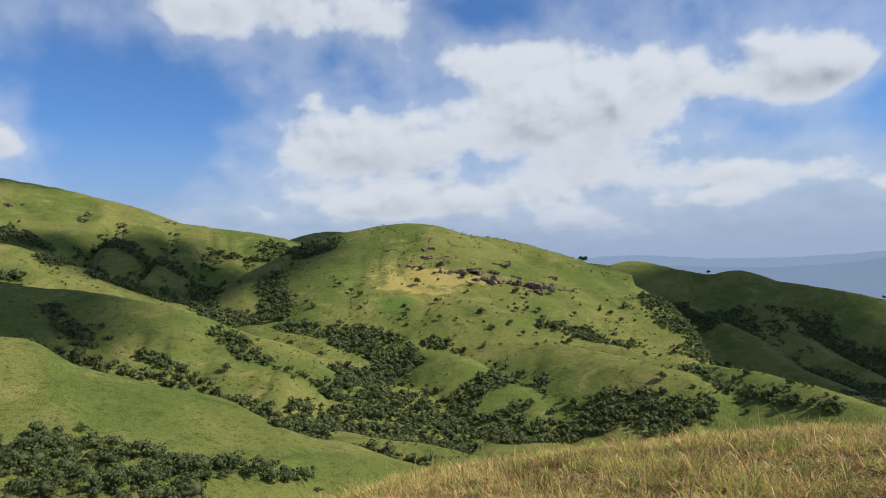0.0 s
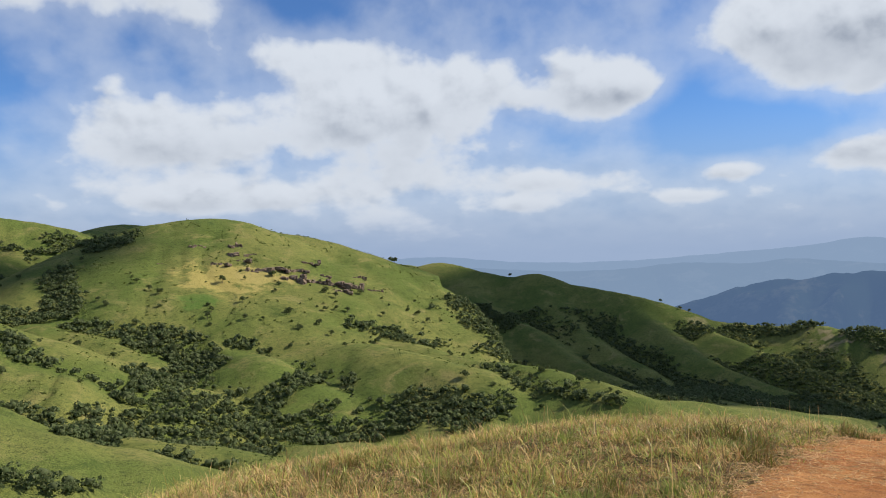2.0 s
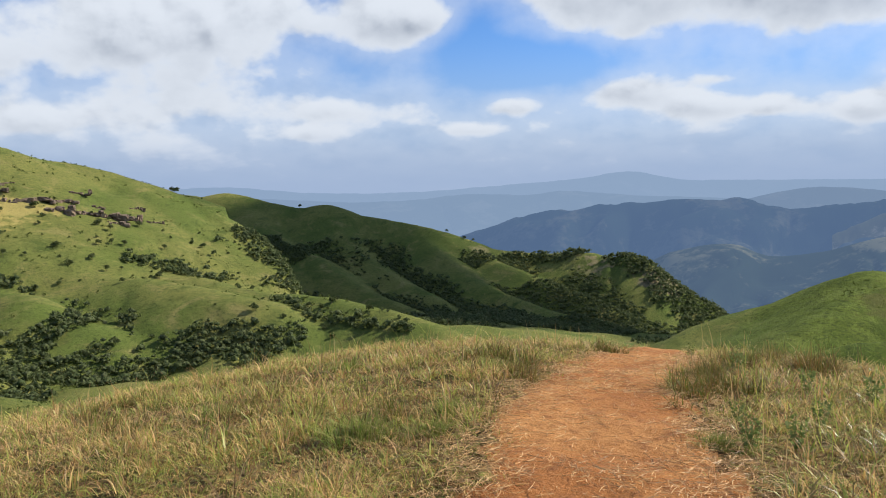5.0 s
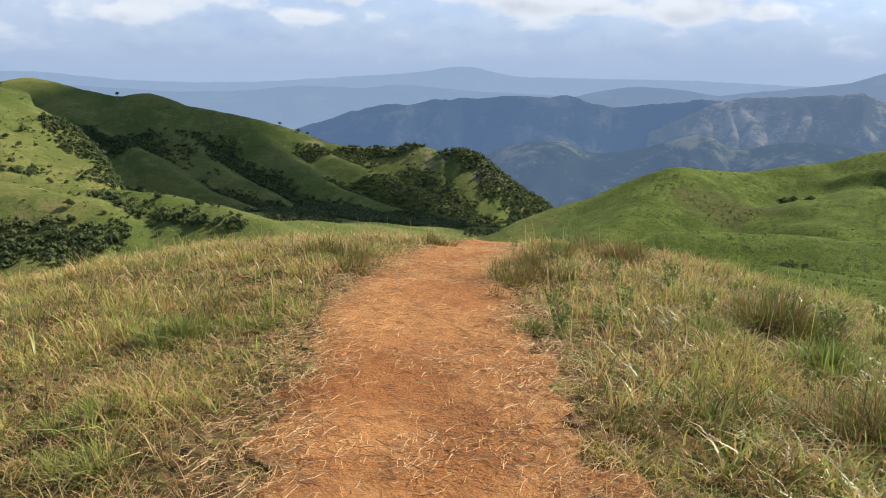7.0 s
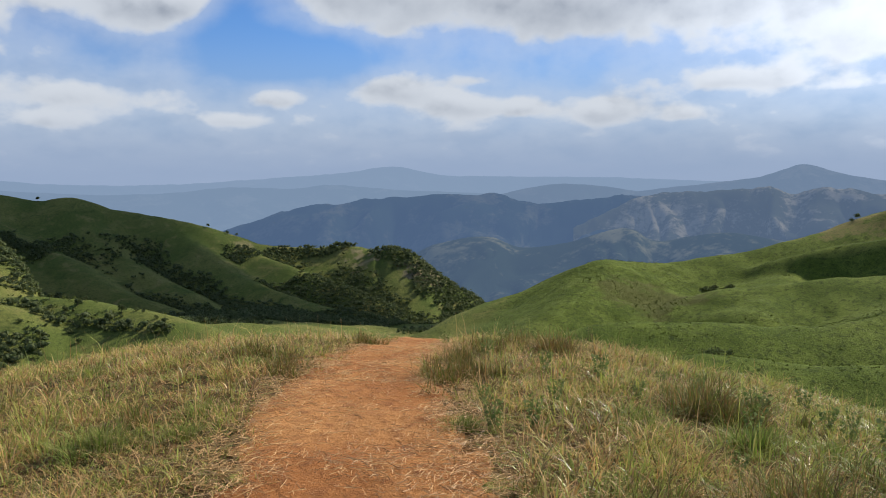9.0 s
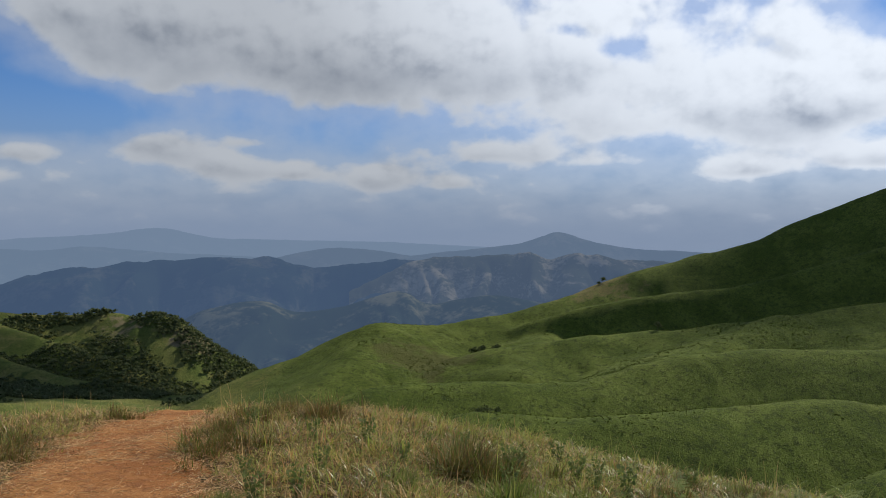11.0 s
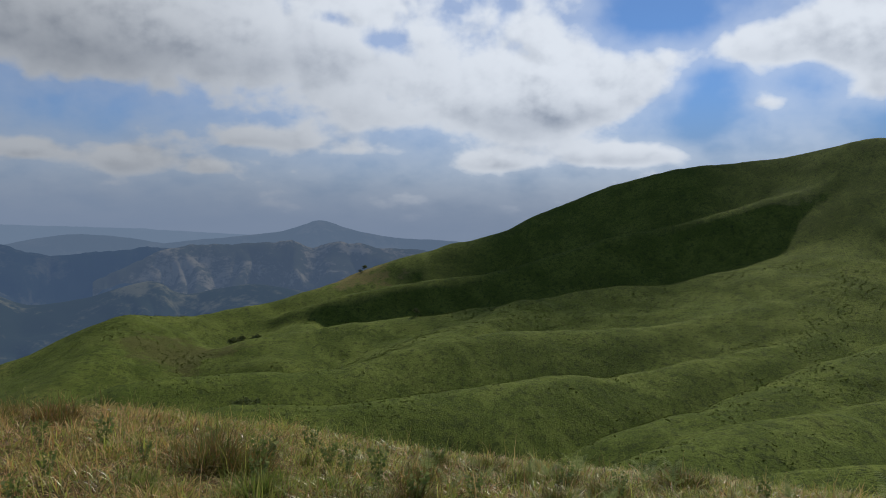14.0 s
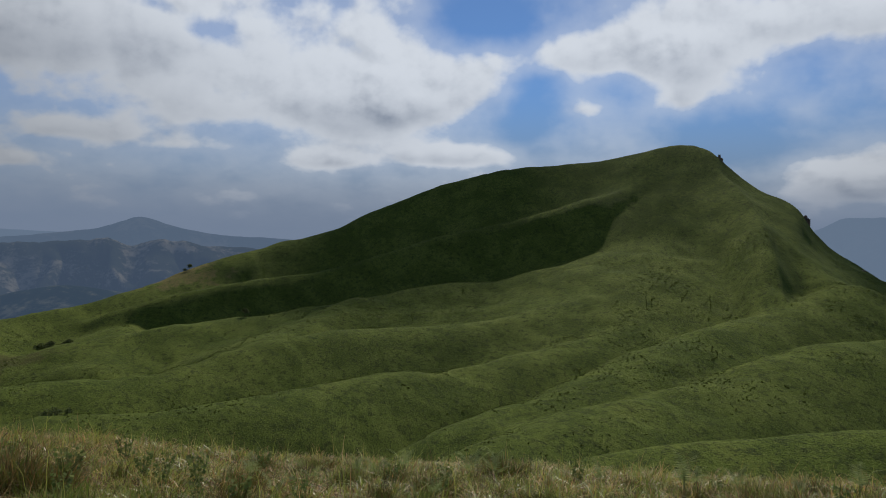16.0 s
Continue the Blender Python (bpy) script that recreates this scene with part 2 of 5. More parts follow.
# Crest lines: points (bearing, height, distance), fall of the flanks, roundness of the crest, ribs (depth, spacing)
CRESTS = {
    "west_skyline": ([(-60, 9, 1250), (-40, 8.4, 1150), (-29.5, 7.2, 1080), (-22.8, 5.58, 1040), (-19.2, 4.29, 1010), (-13.5, 3.35, 980), (-11.4, 2.63, 980), (-9.7, 3.05, 1050), (-7, 3.2, 1150), (0, 2.4, 1250)], (0.46, 0.4), 22, (17, 85)),
    "west_spur": ([(-40, 4.6, 760), (-29.6, 3.1, 730), (-25.4, 1.2, 710), (-21, -0.6, 690), (-15, -2.0, 670)], (0.46, 0.42), 16, (6, 55)),
    "middle_spur": ([(-42, 2.5, 560), (-29.6, 0.6, 545), (-23, -0.8, 530), (-19.4, -1.8, 520), (-15.8, -3.4, 505), (-10, -6.4, 485), (-6.5, -8.3, 480)], (0.42, 0.46), 16, (5, 48)),
    "inner_spur": ([(-13.7, -2.8, 640), (-10.2, -3.65, 610), (-7.8, -4.8, 585), (-6.2, -6.4, 560)], (0.5, 0.5), 14, (4, 36)),
    "dome": ([(-11.9, -2.6, 700), (-11.2, 0.0, 745), (-9.2, 1.6, 790), (-7.1, 3.0, 820), (-5.2, 3.42, 845), (-2.0, 3.68, 850), (0.8, 2.85, 860), (3.7, 2.3, 860), (6.1, 1.6, 850), (8.5, 0.6, 840), (10.5, 0.1, 830), (13.6, -1.45, 800), (15.5, -2.7, 770), (17.3, -4.7, 720), (18.8, -7.6, 670), (21, -11.5, 640), (26, -16, 620)], (0.44, 0.56), 26, (2, 62)),
    "dome_spur": ([(-1.5, -1.5, 720), (-1.0, -3.8, 640), (-2.5, -5.5, 580), (0.5, -6.2, 540), (3.0, -7.5, 510)], (0.5, 0.48), 14, (3, 36)),
    "dome_foot": ([(2, -2.2, 710), (4.6, -5.0, 600), (8.6, -5.75, 560), (12.6, -6.7, 525), (15.7, -7.6, 500), (17.5, -9.6, 470)], (0.42, 0.42), 16, (4, 45)),
    "long_spur": ([(9.5, -4.6, 640), (13, -6.2, 580), (16.5, -6.95, 550), (20.2, -7.4, 520), (23.7, -8.3, 490), (27, -9.3, 465), (29.5, -10.4, 450)], (0.42, 0.5), 10, (3, 40)),
    "ridge_spur_a": ([(14.2, 0.0, 1255), (17, -2.9, 1120), (19.9, -4.6, 1020), (22.7, -6.7, 930), (26.3, -8.4, 860), (29, -10, 820)], (0.5, 0.56), 7, (3, 45)),
    "ridge_spur_b": ([(20.8, -0.95, 1190), (22.8, -3.9, 1070), (25.2, -5.95, 980), (28.75, -8, 900), (31.85, -9.9, 840)], (0.5, 0.56), 7, (3, 45)),
    "ridge_spur_c": ([(26.9, -2.6, 1135), (29.2, -4.8, 1030), (31.9, -6.8, 960), (35.7, -8.3, 900), (41.1, -9.85, 850)], (0.5, 0.56), 7, (3, 45)),
    "ridge_spur_d": ([(30.25, -3.8, 1110), (33.1, -5.2, 1040), (35.8, -6.4, 990), (39.4, -7.85, 940), (42.85, -9.6, 890)], (0.5, 0.56), 7, (3, 45)),
    "ridge_spur_e": ([(39.85, -4.75, 1055), (41.9, -6.3, 1000), (43.2, -8.1, 950), (44.9, -9.5, 915)], (0.55, 0.5), 7, (3, 45)),
    "dark_ridge": ([(5, 0.1, 1350), (10.5, 0.15, 1300), (13.7, 0.22, 1260), (16.8, -0.55, 1230), (18.7, -0.98, 1210), (20.7, -0.75, 1190), (22.6, -1.5, 1170), (25.2, -1.95, 1150), (28.3, -2.75, 1120), (30.4, -3.4, 1110), (32.4, -4.15, 1100), (36, -4.55, 1090), (39, -4.55, 1060), (41, -4.9, 1040), (42.3, -4.8, 1020), (43.7, -5.2, 1005), (45.4, -6.6, 990), (47.1, -7.8, 975), (48.6, -8.6, 965), (51, -11, 950)], (0.58, 0.46), 9, (5, 90)),
    "near_west": ([(-55, 1.0, 370), (-40, -1.0, 350), (-29.7, -2.8, 335), (-27.5, -3.4, 330), (-25.3, -4.95, 325), (-21.4, -6.35, 318), (-15.9, -8.25, 308), (-12, -9.75, 300), (-9.5, -11.4, 294), (-6.5, -12.5, 288), (-2, -14.2, 280)], (0.36, 0.46), 12, (1, 50)),
    "near_west_step": ([(-11, -9.9, 365), (-7.5, -11.0, 350), (-3.5, -11.9, 340), (1, -13.1, 330)], (0.4, 0.42), 9, (1, 40)),
    "east_hill": ([(42, -12.5, 440), (45, -10.7, 450), (48.5, -9.0, 470), (52, -7.75, 480), (56, -6.1, 490), (57.8, -5.7, 495), (61.4, -5.85, 520), (64, -5.4, 540), (68, -4.65, 560), (70.4, -4.0, 575), (74, -2.45, 595), (80.3, -0.6, 620), (84.3, 0.68, 640), (88.1, 2.3, 655), (92, 3.75, 670), (96.6, 4.88, 680), (100.6, 5.42, 690), (104.2, 5.75, 690), (108.1, 6.6, 680), (110.3, 6.2, 670), (111.8, 4.9, 662), (113.4, 3.65, 655), (116, 2.25, 640), (117.4, 0.4, 630), (120, -1.85, 610), (124, -3.4, 590), (135, -4, 560)], (0.44, 0.5), 12, (2.5, 60)),
    "east_rib": ([(106.5, 4.5, 648), (104.6, 3.5, 618), (100.7, 2.3, 596), (96.6, 1.1, 580), (92.5, 0.3, 566), (88.4, -0.95, 552), (84.3, -2.2, 540), (80.3, -3.05, 530), (76.4, -3.6, 522), (72.6, -4.4, 520), (69, -5.3, 520)], (0.92, 0.5), 5, (0.8, 40)),
    "east_nose": ([(110, 5.2, 650), (112.3, 2.8, 600), (114.6, 0.5, 550), (117.4, -2.0, 500), (121.5, -4.3, 455), (130, -5, 430)], (0.72, 0.74), 7, (1.5, 40)),
    "east_shelf": ([(66, -7.4, 440), (72, -6.6, 455), (76.3, -5.9, 470), (84.3, -4.8, 490), (92.6, -3.5, 505), (96.6, -3.3, 515), (100.7, -2.0, 528), (104.7, -0.75, 545), (107.5, 0.2, 560)], (0.30, 0.34), 6, (1.0, 40)),
    "knob_spur": ([(57.8, -6.0, 480), (56.5, -7.6, 430), (54.5, -9.4, 390), (52.5, -11.0, 360)], (0.42, 0.42), 9, (1.5, 30)),
    "swale_rib": ([(70, -6.2, 500), (69, -7.6, 440), (67.5, -8.9, 390)], (0.55, 0.34), 6, (1.5, 30)),
    "rock_rib": ([(86, -4.4, 470), (82.5, -6.2, 420), (79, -7.8, 375)], (0.55, 0.34), 6, (1.5, 30)),
    "upper_bench": ([(52, -13, 285), (56.3, -10.7, 295), (58.5, -10.1, 300), (61.6, -9.95, 306), (66.4, -9.65, 315), (70.6, -9.7, 325), (76.3, -8.5, 350), (84.3, -6.85, 385), (92.6, -6.3, 410), (100.8, -5.1, 440), (107, -4.3, 470)], (0.9, 0.62), (4, 34), (0.8, 34)),
    "low_bench": ([(60, -13, 225), (65, -12.0, 235), (72.6, -11.9, 248), (78.6, -11.5, 262), (84.4, -10.7, 280), (88.5, -9.9, 298), (92.6, -9.7, 315), (96.8, -9.0, 335), (100.8, -7.7, 365), (104.8, -6.75, 395), (108, -6.2, 415)], (0.9, 0.62), (4, 34), (0.8, 34)),
    "gully_rib": ([(95, -13.4, 215), (97, -12.3, 230), (100.9, -10.9, 252), (104.8, -9.1, 285), (108.7, -7.0, 330), (112.4, -5.6, 375), (116, -4.5, 420), (119.2, -2.9, 470)], (0.9, 0.62), (4, 34), (0.8, 34)),
    "east_rib_low": ([(96, -15.2, 165), (100.9, -13.2, 190), (104.9, -11.3, 218), (108.7, -10.2, 245), (112.4, -9.2, 275), (116, -7.65, 310), (119.3, -6.45, 350), (121.5, -5.9, 380), (130, -5, 420)], (0.9, 0.62), (4, 34), (0.8, 34)),
    "near_east": ([(103.5, -15.8, 105), (108.9, -14.0, 112), (116.2, -12.8, 120), (121.7, -11.6, 128), (135, -9, 140)], (0.6, 0.5), (3, 22), (0.5, 22)),
}
CREST_LINES = {k: curve(v[0]) for k, v in CRESTS.items()}

# Wooded gullies: from (bearing, distance) to (bearing, distance), half width
GROVES = [((-13.9, 406), (-9.6, 359), 7), ((-9.6, 409), (-3.9, 427), 12), ((-6.4, 406), (0.1, 418), 12), ((-3.9, 441), (3.5, 457), 16), ((3.5, 449), (8.4, 456), 11), ((8.8, 457), (10.8, 462), 9), ((10.5, 474), (15.9, 451), 15),
          ((-27.8, 464), (-24.5, 449), 5), ((-24.5, 447), (-20.3, 431), 5), ((-20.6, 455), (-18.8, 441), 7), ((-19.6, 427), (-15.1, 416), 4), ((-15.1, 416), (-13.2, 404), 4), ((-12, 303), (-9.3, 346), 4), ((-6.9, 338), (-3.2, 329), 4),
          ((-15.7, 490), (-14.2, 468), 7), ((-14.2, 468), (-9.5, 452), 5), ((-9.5, 452), (-6.3, 449), 8), ((-7.1, 490), (-3.7, 567), 12), ((-6.3, 456), (-4.6, 549), 12), ((-9.4, 613), (-6.2, 579), 8), ((-11.4, 626), (-9, 606), 7),
          ((-6.1, 607), (-4.5, 592), 9), ((-5.8, 581), (-2.9, 552), 9), ((-19.4, 759), (-15.7, 654), 11), ((-15.6, 662), (-12.1, 649), 9), ((-17.5, 824), (-16.4, 718), 9), ((-12.4, 729), (-11.9, 659), 11), ((-12, 925), (-9.2, 774), 14),
          ((-10, 786), (-7.9, 799), 9), ((-16.3, 918), (-12.8, 912), 4), ((-22.9, 876), (-18.6, 826), 11), ((-26.7, 705), (-24, 792), 9), ((-24, 703), (-19.7, 695), 7), ((-29.4, 903), (-26.7, 833), 7), ((-1.2, 587), (1, 578), 5),
          ((1.5, 490), (3.9, 521), 7), ((-26.9, 508), (-24.8, 475), 5), ((-29.4, 666), (-29.1, 663), 7), ((7.1, 632), (10.3, 638), 8), ((10.7, 626), (14.2, 647), 5), ((15.5, 1143), (18.8, 1031), 11), ((16.8, 525), (19.7, 488), 4),
          ((20.1, 491), (23.6, 463), 4), ((24.3, 461), (26.3, 452), 3), ((-29.7, 240), (-21.6, 235), 11), ((-21.6, 236), (-12.9, 246), 5), ((-12.9, 244), (-9.8, 251), 3), ((16, 735), (18, 690), 22), ((20, 690), (30, 690), 34),
          ((30, 720), (40, 790), 30), ((26, 810), (28, 790), 16), ((33, 790), (42, 880), 26), ((34, 1075), (39, 1062), 12), ((41, 1035), (44, 985), 14), ((36, 960), (42, 900), 22), ((44.2, 998), (48.8, 960), 24), ((44.5, 950), (47, 925), 18)]


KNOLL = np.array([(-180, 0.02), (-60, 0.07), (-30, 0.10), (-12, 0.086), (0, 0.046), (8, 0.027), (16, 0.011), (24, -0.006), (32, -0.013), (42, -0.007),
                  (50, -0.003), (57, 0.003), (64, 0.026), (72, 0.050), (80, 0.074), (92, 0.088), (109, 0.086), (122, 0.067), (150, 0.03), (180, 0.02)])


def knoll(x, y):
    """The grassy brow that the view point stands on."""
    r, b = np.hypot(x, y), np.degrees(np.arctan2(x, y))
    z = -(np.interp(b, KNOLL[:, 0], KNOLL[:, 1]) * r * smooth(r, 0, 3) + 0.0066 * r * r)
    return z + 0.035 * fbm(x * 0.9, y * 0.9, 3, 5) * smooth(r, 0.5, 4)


def ridge(x, y, line, fall, crown, ribs, seed, strict=None):
    """A rounded crest whose flanks fall away, cut by gullies that run down from it. fall: near flank, far flank."""
    near, far = fall
    crown, swell = crown if isinstance(crown, tuple) else (crown, crown)    # far side, near side
    r, b = np.hypot(x, y), np.arctan2(x, y)
    if strict is not None and strict[1] > 0:
        # The upper face under the eastern shoulder is steep.
        near = near + 0.24 * smooth(b, 1.24, 1.40) * (1 - smooth(b, 1.90, 2.0))
    z, away = np.full(x.shape, -1e9), np.full(x.shape, 1e9)
    for p, q in zip(line[:-1], line[1:]):
        dx, dy = q[0] - p[0], q[1] - p[1]
        u = np.clip(((x - p[0]) * dx + (y - p[1]) * dy) / (dx * dx + dy * dy), 0, 1)
        cx, cy = p[0] + u * dx, p[1] + u * dy
        d = np.hypot(x - cx, y - cy)
        side = smooth(np.hypot(cx, cy) - r, -crown, crown)
        slope, bow = far + (near - far) * side, crown + (swell - crown) * side
        z = np.maximum(z, p[2] + u * (q[2] - p[2]) - slope * (np.sqrt(d * d + bow * bow) - bow))
        away = np.minimum(away, d)
    if strict is not None:
        lb, lr = np.arctan2(line[:, 0], line[:, 1]), np.hypot(line[:, 0], line[:, 1])
        off = r - np.interp(b, lb, lr)
        slope = np.where(off < 0, near, far)
        z = np.minimum(z, np.interp(b, lb, line[:, 2]) - slope * (np.sqrt(off * off + crown * crown) - crown) + 0.12 * np.abs(off)
                       + strict[1] * (1 - smooth(b, 1.84, 2.04)) * np.maximum(-off - 30, 0) + 500 * (1 - smooth(b, strict[0] - 0.02, strict[0])))
    depth, spacing = ribs
    mean = np.hypot(line[:, 0], line[:, 1]).mean()
    wob = b * mean / spacing + 0.8 * lattice(x / (spacing * 1.3), y / (spacing * 1.3), seed)
    rib = np.abs(lattice(wob, seed * 3.7 + r / (spacing * 8), seed + 40)) + 0.5 * np.abs(lattice(wob * 2.3, r / (spacing * 3), seed + 41))
    return z - depth * (1.0 - rib * 1.3) * smooth(away, crown * 0.4, crown * 0.4 + spacing * 0.9)


def gullies(x, y):
    """Depth of the hollows carved along the groves, whose lines fit the view, 0 to 1."""
    cut = np.zeros(x.shape)
    for (b0, d0), (b1, d1), w in GROVES:
        if 280 < d0 < 850 and b1 < 16:
            (ax, ay, _), (bx, by, _) = place(b0, 0, d0), place(b1, 0, d1)
            dx, dy = bx - ax, by - ay
            u = np.clip(((x - ax) * dx + (y - ay) * dy) / (dx * dx + dy * dy), 0, 1)
            cut = np.maximum(cut, np.exp(-((x - ax - u * dx) ** 2 + (y - ay - u * dy) ** 2) / (w + 12.0) ** 2))
    return cut


def land(x, y):
    """Height of the ground."""
    x, y = np.asarray(x, float), np.asarray(y, float)
    r = np.hypot(x, y)
    floor_z = -92 - 0.115 * np.maximum(r - 520, 0) - 20 * smooth(np.degrees(np.arctan2(x, y)), 28, 45) * smooth(r, 300, 600) - 110 * smooth(np.degrees(np.arctan2(x, y)), 36, 44) * smooth(r, 800, 1050)
    floor_z = np.maximum(floor_z, -330) + 5 * fbm(x / 120, y / 120, 3, 9)
    parts = [floor_z]
    for i, (name, (pts, fall, crown, ribs)) in enumerate(CRESTS.items()):
        line = CREST_LINES[name]
        (x0, y0), (x1, y1) = line[:, :2].min(0) - 420, line[:, :2].max(0) + 420
        near = (x > x0) & (x < x1) & (y > y0) & (y < y1)
        high = np.full(x.shape, -1e9)
        if near.any():
            high[near] = ridge(x[near], y[near], line, fall, crown, ribs, i, {"east_hill": (0.5, 0.7), "dome": (0.24, 0.0), "near_west": (-1.2, 0.0), "dark_ridge": (0.72, 0.0)}.get(name))
        parts.append(high)
    stack = np.stack(parts)
    k = 1.5
    top = stack.max(0)
    z = top + k * np.log(np.exp((stack - top) / k).sum(0)) - 0.6
    z = z + (1.3 * fbm(x / 42, y / 42, 3, 21, 0.42) + 0.16 * fbm(x / 8, y / 8, 2, 31)) * smooth(r, 80, 250)
    z = z - 5.0 * gullies(x, y)
    # Noise folds added to the eastern slopes to break them into light and dark.
    z = z + (1.1 * fbm(x / 32, y / 32, 3, 141, 0.42) + 0.12 * fbm(x / 11, y / 11, 2, 145)) * smooth(np.degrees(np.arctan2(x, y)), 46, 56) * smooth(r, 90, 200)
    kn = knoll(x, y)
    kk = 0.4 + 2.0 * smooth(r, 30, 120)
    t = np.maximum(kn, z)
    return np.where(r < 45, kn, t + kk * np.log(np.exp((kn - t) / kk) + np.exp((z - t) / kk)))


PATH = np.array([place(az, 0, d)[:2] for az, d in ((222, 6), (221, 3), (60, 0.2), (40, 1.5), (39.4, 3), (39.3, 4.5), (40.0, 7), (42.2, 11), (43.6, 14), (46, 18), (50, 24))])


def path_side(x, y):
    """Distance from the footpath's middle line, in half widths."""
    best = np.full(np.shape(x), 1e9)
    for a, b in zip(PATH[:-1], PATH[1:]):
        dx, dy = b - a
        u = np.clip(((x - a[0]) * dx + (y - a[1]) * dy) / (dx * dx + dy * dy), 0, 1)
        best = np.minimum(best, np.hypot(x - a[0] - u * dx, y - a[1] - u * dy))
    half = 0.78 - 0.018 * np.clip(np.hypot(x, y), 2.5, 12)
    return (best + 0.10 * fbm(x * 1.6, y * 1.6, 3, 61)) / half

# ---------------------------------------------------------------- materials
def material(name):
    m = bpy.data.materials.new(name)
    m.use_nodes = True
    return m, Nodes(m.node_tree)


def finish(N, color, rough=0.9, bump=None, strength=0.3, dist=0.1, gloss=0.2):
    b = N.node("ShaderNodeBsdfPrincipled", {"Base Color": color, "Roughness": rough, "Specular IOR Level": gloss})
    if bump is not None:
        n = N.node("ShaderNodeBump", {"Height": bump, "Strength": strength, "Distance": dist})
        N.put(b.inputs["Normal"], n.outputs[0])
    N.node("ShaderNodeOutputMaterial", {"Surface": b.outputs[0]})
    return b


def hill_grass():
    """Cropped montane grassland: greens and straw at several scales, dry, lush and pale spots, shade painted into the
    eastern slopes, a swale and tuft hollows, thatch under the long grass of the brow.
    """
    m, N = material("hill_grass")
    pos = N.node("ShaderNodeNewGeometry").outputs["Position"]
    broad = N.noise(pos, 0.010, 4, 0.6, 0.6)
    mid = N.noise(pos, 0.045, 6, 0.66, 0.5)
    fine = N.noise(pos, 0.36, 5, 0.7)
    tuft = N.noise(pos, 1.7, 3, 0.7)
    c = N.mix(N.step(broad, 0.38, 0.62), rgb(0.105, 0.155, 0.030), rgb(0.185, 0.210, 0.050))
    c = N.mix(N.math("MULTIPLY", N.step(mid, 0.50, 0.72), 0.9), c, rgb(0.265, 0.255, 0.080))
    c = N.mix(N.math("MULTIPLY", N.step(mid, 0.46, 0.28), 0.8), c, rgb(0.048, 0.088, 0.018))
    c = N.mix(N.math("MULTIPLY", N.step(fine, 0.50, 0.68), 0.75), c, rgb(0.040, 0.068, 0.018))
    speck = N.noise(pos, 0.95, 4, 0.75)
    c = N.mix(N.math("MULTIPLY", N.step(speck, 0.54, 0.66), 0.7), c, rgb(0.034, 0.056, 0.016))
    c = N.mix(N.math("MULTIPLY", N.step(tuft, 0.55, 0.75), 0.45), c, rgb(0.20, 0.20, 0.075))

    # The eastern slopes are a deeper green, with their backlit shade painted in.
    apart = N.node("ShaderNodeSeparateXYZ", {"Vector": pos}).outputs
    east = N.step(N.math("SUBTRACT", apart["X"], N.math("MULTIPLY", apart["Y"], 1.15)), -30, 70)
    deep = N.mix(N.step(mid, 0.40, 0.60), rgb(0.092, 0.138, 0.020), rgb(0.150, 0.208, 0.034))
    deep = N.mix(N.math("MULTIPLY", N.step(fine, 0.48, 0.66), 0.8), deep, rgb(0.046, 0.064, 0.017))
    deep = N.mix(N.math("MULTIPLY", N.step(speck, 0.52, 0.64), 0.75), deep, rgb(0.036, 0.055, 0.016))
    c = N.mix(N.math("MULTIPLY", east, 0.85), c, deep)

    def spot(bearing, dist, z, size, color, c):
        x, y, _ = place(bearing, 0, dist)
        off = N.vmath("SUBTRACT", pos, (x, y, z))
        far = N.node("ShaderNodeVectorMath", {0: off})
        far.operation = "LENGTH"
        near = N.math("SUBTRACT", 1.0, N.math("DIVIDE", far.outputs["Value"], size))
        ragged = N.math("ADD", near, N.math("MULTIPLY", N.math("SUBTRACT", N.noise(pos, 0.07, 6, 0.68), 0.5), 2.2))
        return N.mix(N.math("MULTIPLY", N.step(ragged, 0.25, 0.60), 0.85), c, color)

    c = spot(-2.0, 682, 6, 56, rgb(0.42, 0.37, 0.10), c)
    c = spot(0.8, 685, 4, 40, rgb(0.38, 0.34, 0.10), c)
    c = spot(-3.4, 645, -18, 24, rgb(0.085, 0.17, 0.030), c)
    c = spot(39.5, 1010, -70, 55, rgb(0.30, 0.26, 0.13), c)
    c = spot(44.5, 970, -110, 45, rgb(0.20, 0.18, 0.10), c)
    c = spot(31.8, 1080, -72, 26, rgb(0.26, 0.25, 0.10), c)
    c = spot(73, 590, -22, 45, rgb(0.22, 0.19, 0.075), c)
    # Brownish swale with its shade put into the colour.
    c = spot(61, 440, -66, 46, rgb(0.10, 0.105, 0.032), c)
    flat = N.node("ShaderNodeVectorMath", {0: N.vmath("MULTIPLY", pos, (1, 1, 0))})
    flat.operation = "LENGTH"
    brow = N.step(flat.outputs["Value"], 45, 24)
    thatch = N.mix(N.noise(pos, 5.0, 4, 0.7), rgb(0.06, 0.040, 0.020), rgb(0.21, 0.13, 0.056))
    c = N.mix(brow, c, thatch)
    lumps = N.math("ADD", N.math("MULTIPLY", fine, 0.7), N.math("MULTIPLY", speck, 1.0))
    # Cropped tufts toned lighter, shade painted into the hollows between them.
    crumb = N.noise(pos, 2.1, 3, 0.75)
    c = N.mix(N.math("MULTIPLY", N.step(crumb, 0.48, 0.36), 0.75), c, rgb(0.032, 0.046, 0.014))
    c = N.mix(N.math("MULTIPLY", N.step(crumb, 0.55, 0.68), 0.5), c, rgb(0.27, 0.31, 0.070))
    lumps = N.math("ADD", lumps, N.math("MULTIPLY", crumb, 0.8))
    # The darker eastern factor puts the backlit slope's shade into the colour.
    c = N.mix(brow, N.vmath("MULTIPLY", c, N.mix(east, rgb(1.02, 0.92, 1.08), rgb(0.88, 0.84, 0.86))), c)
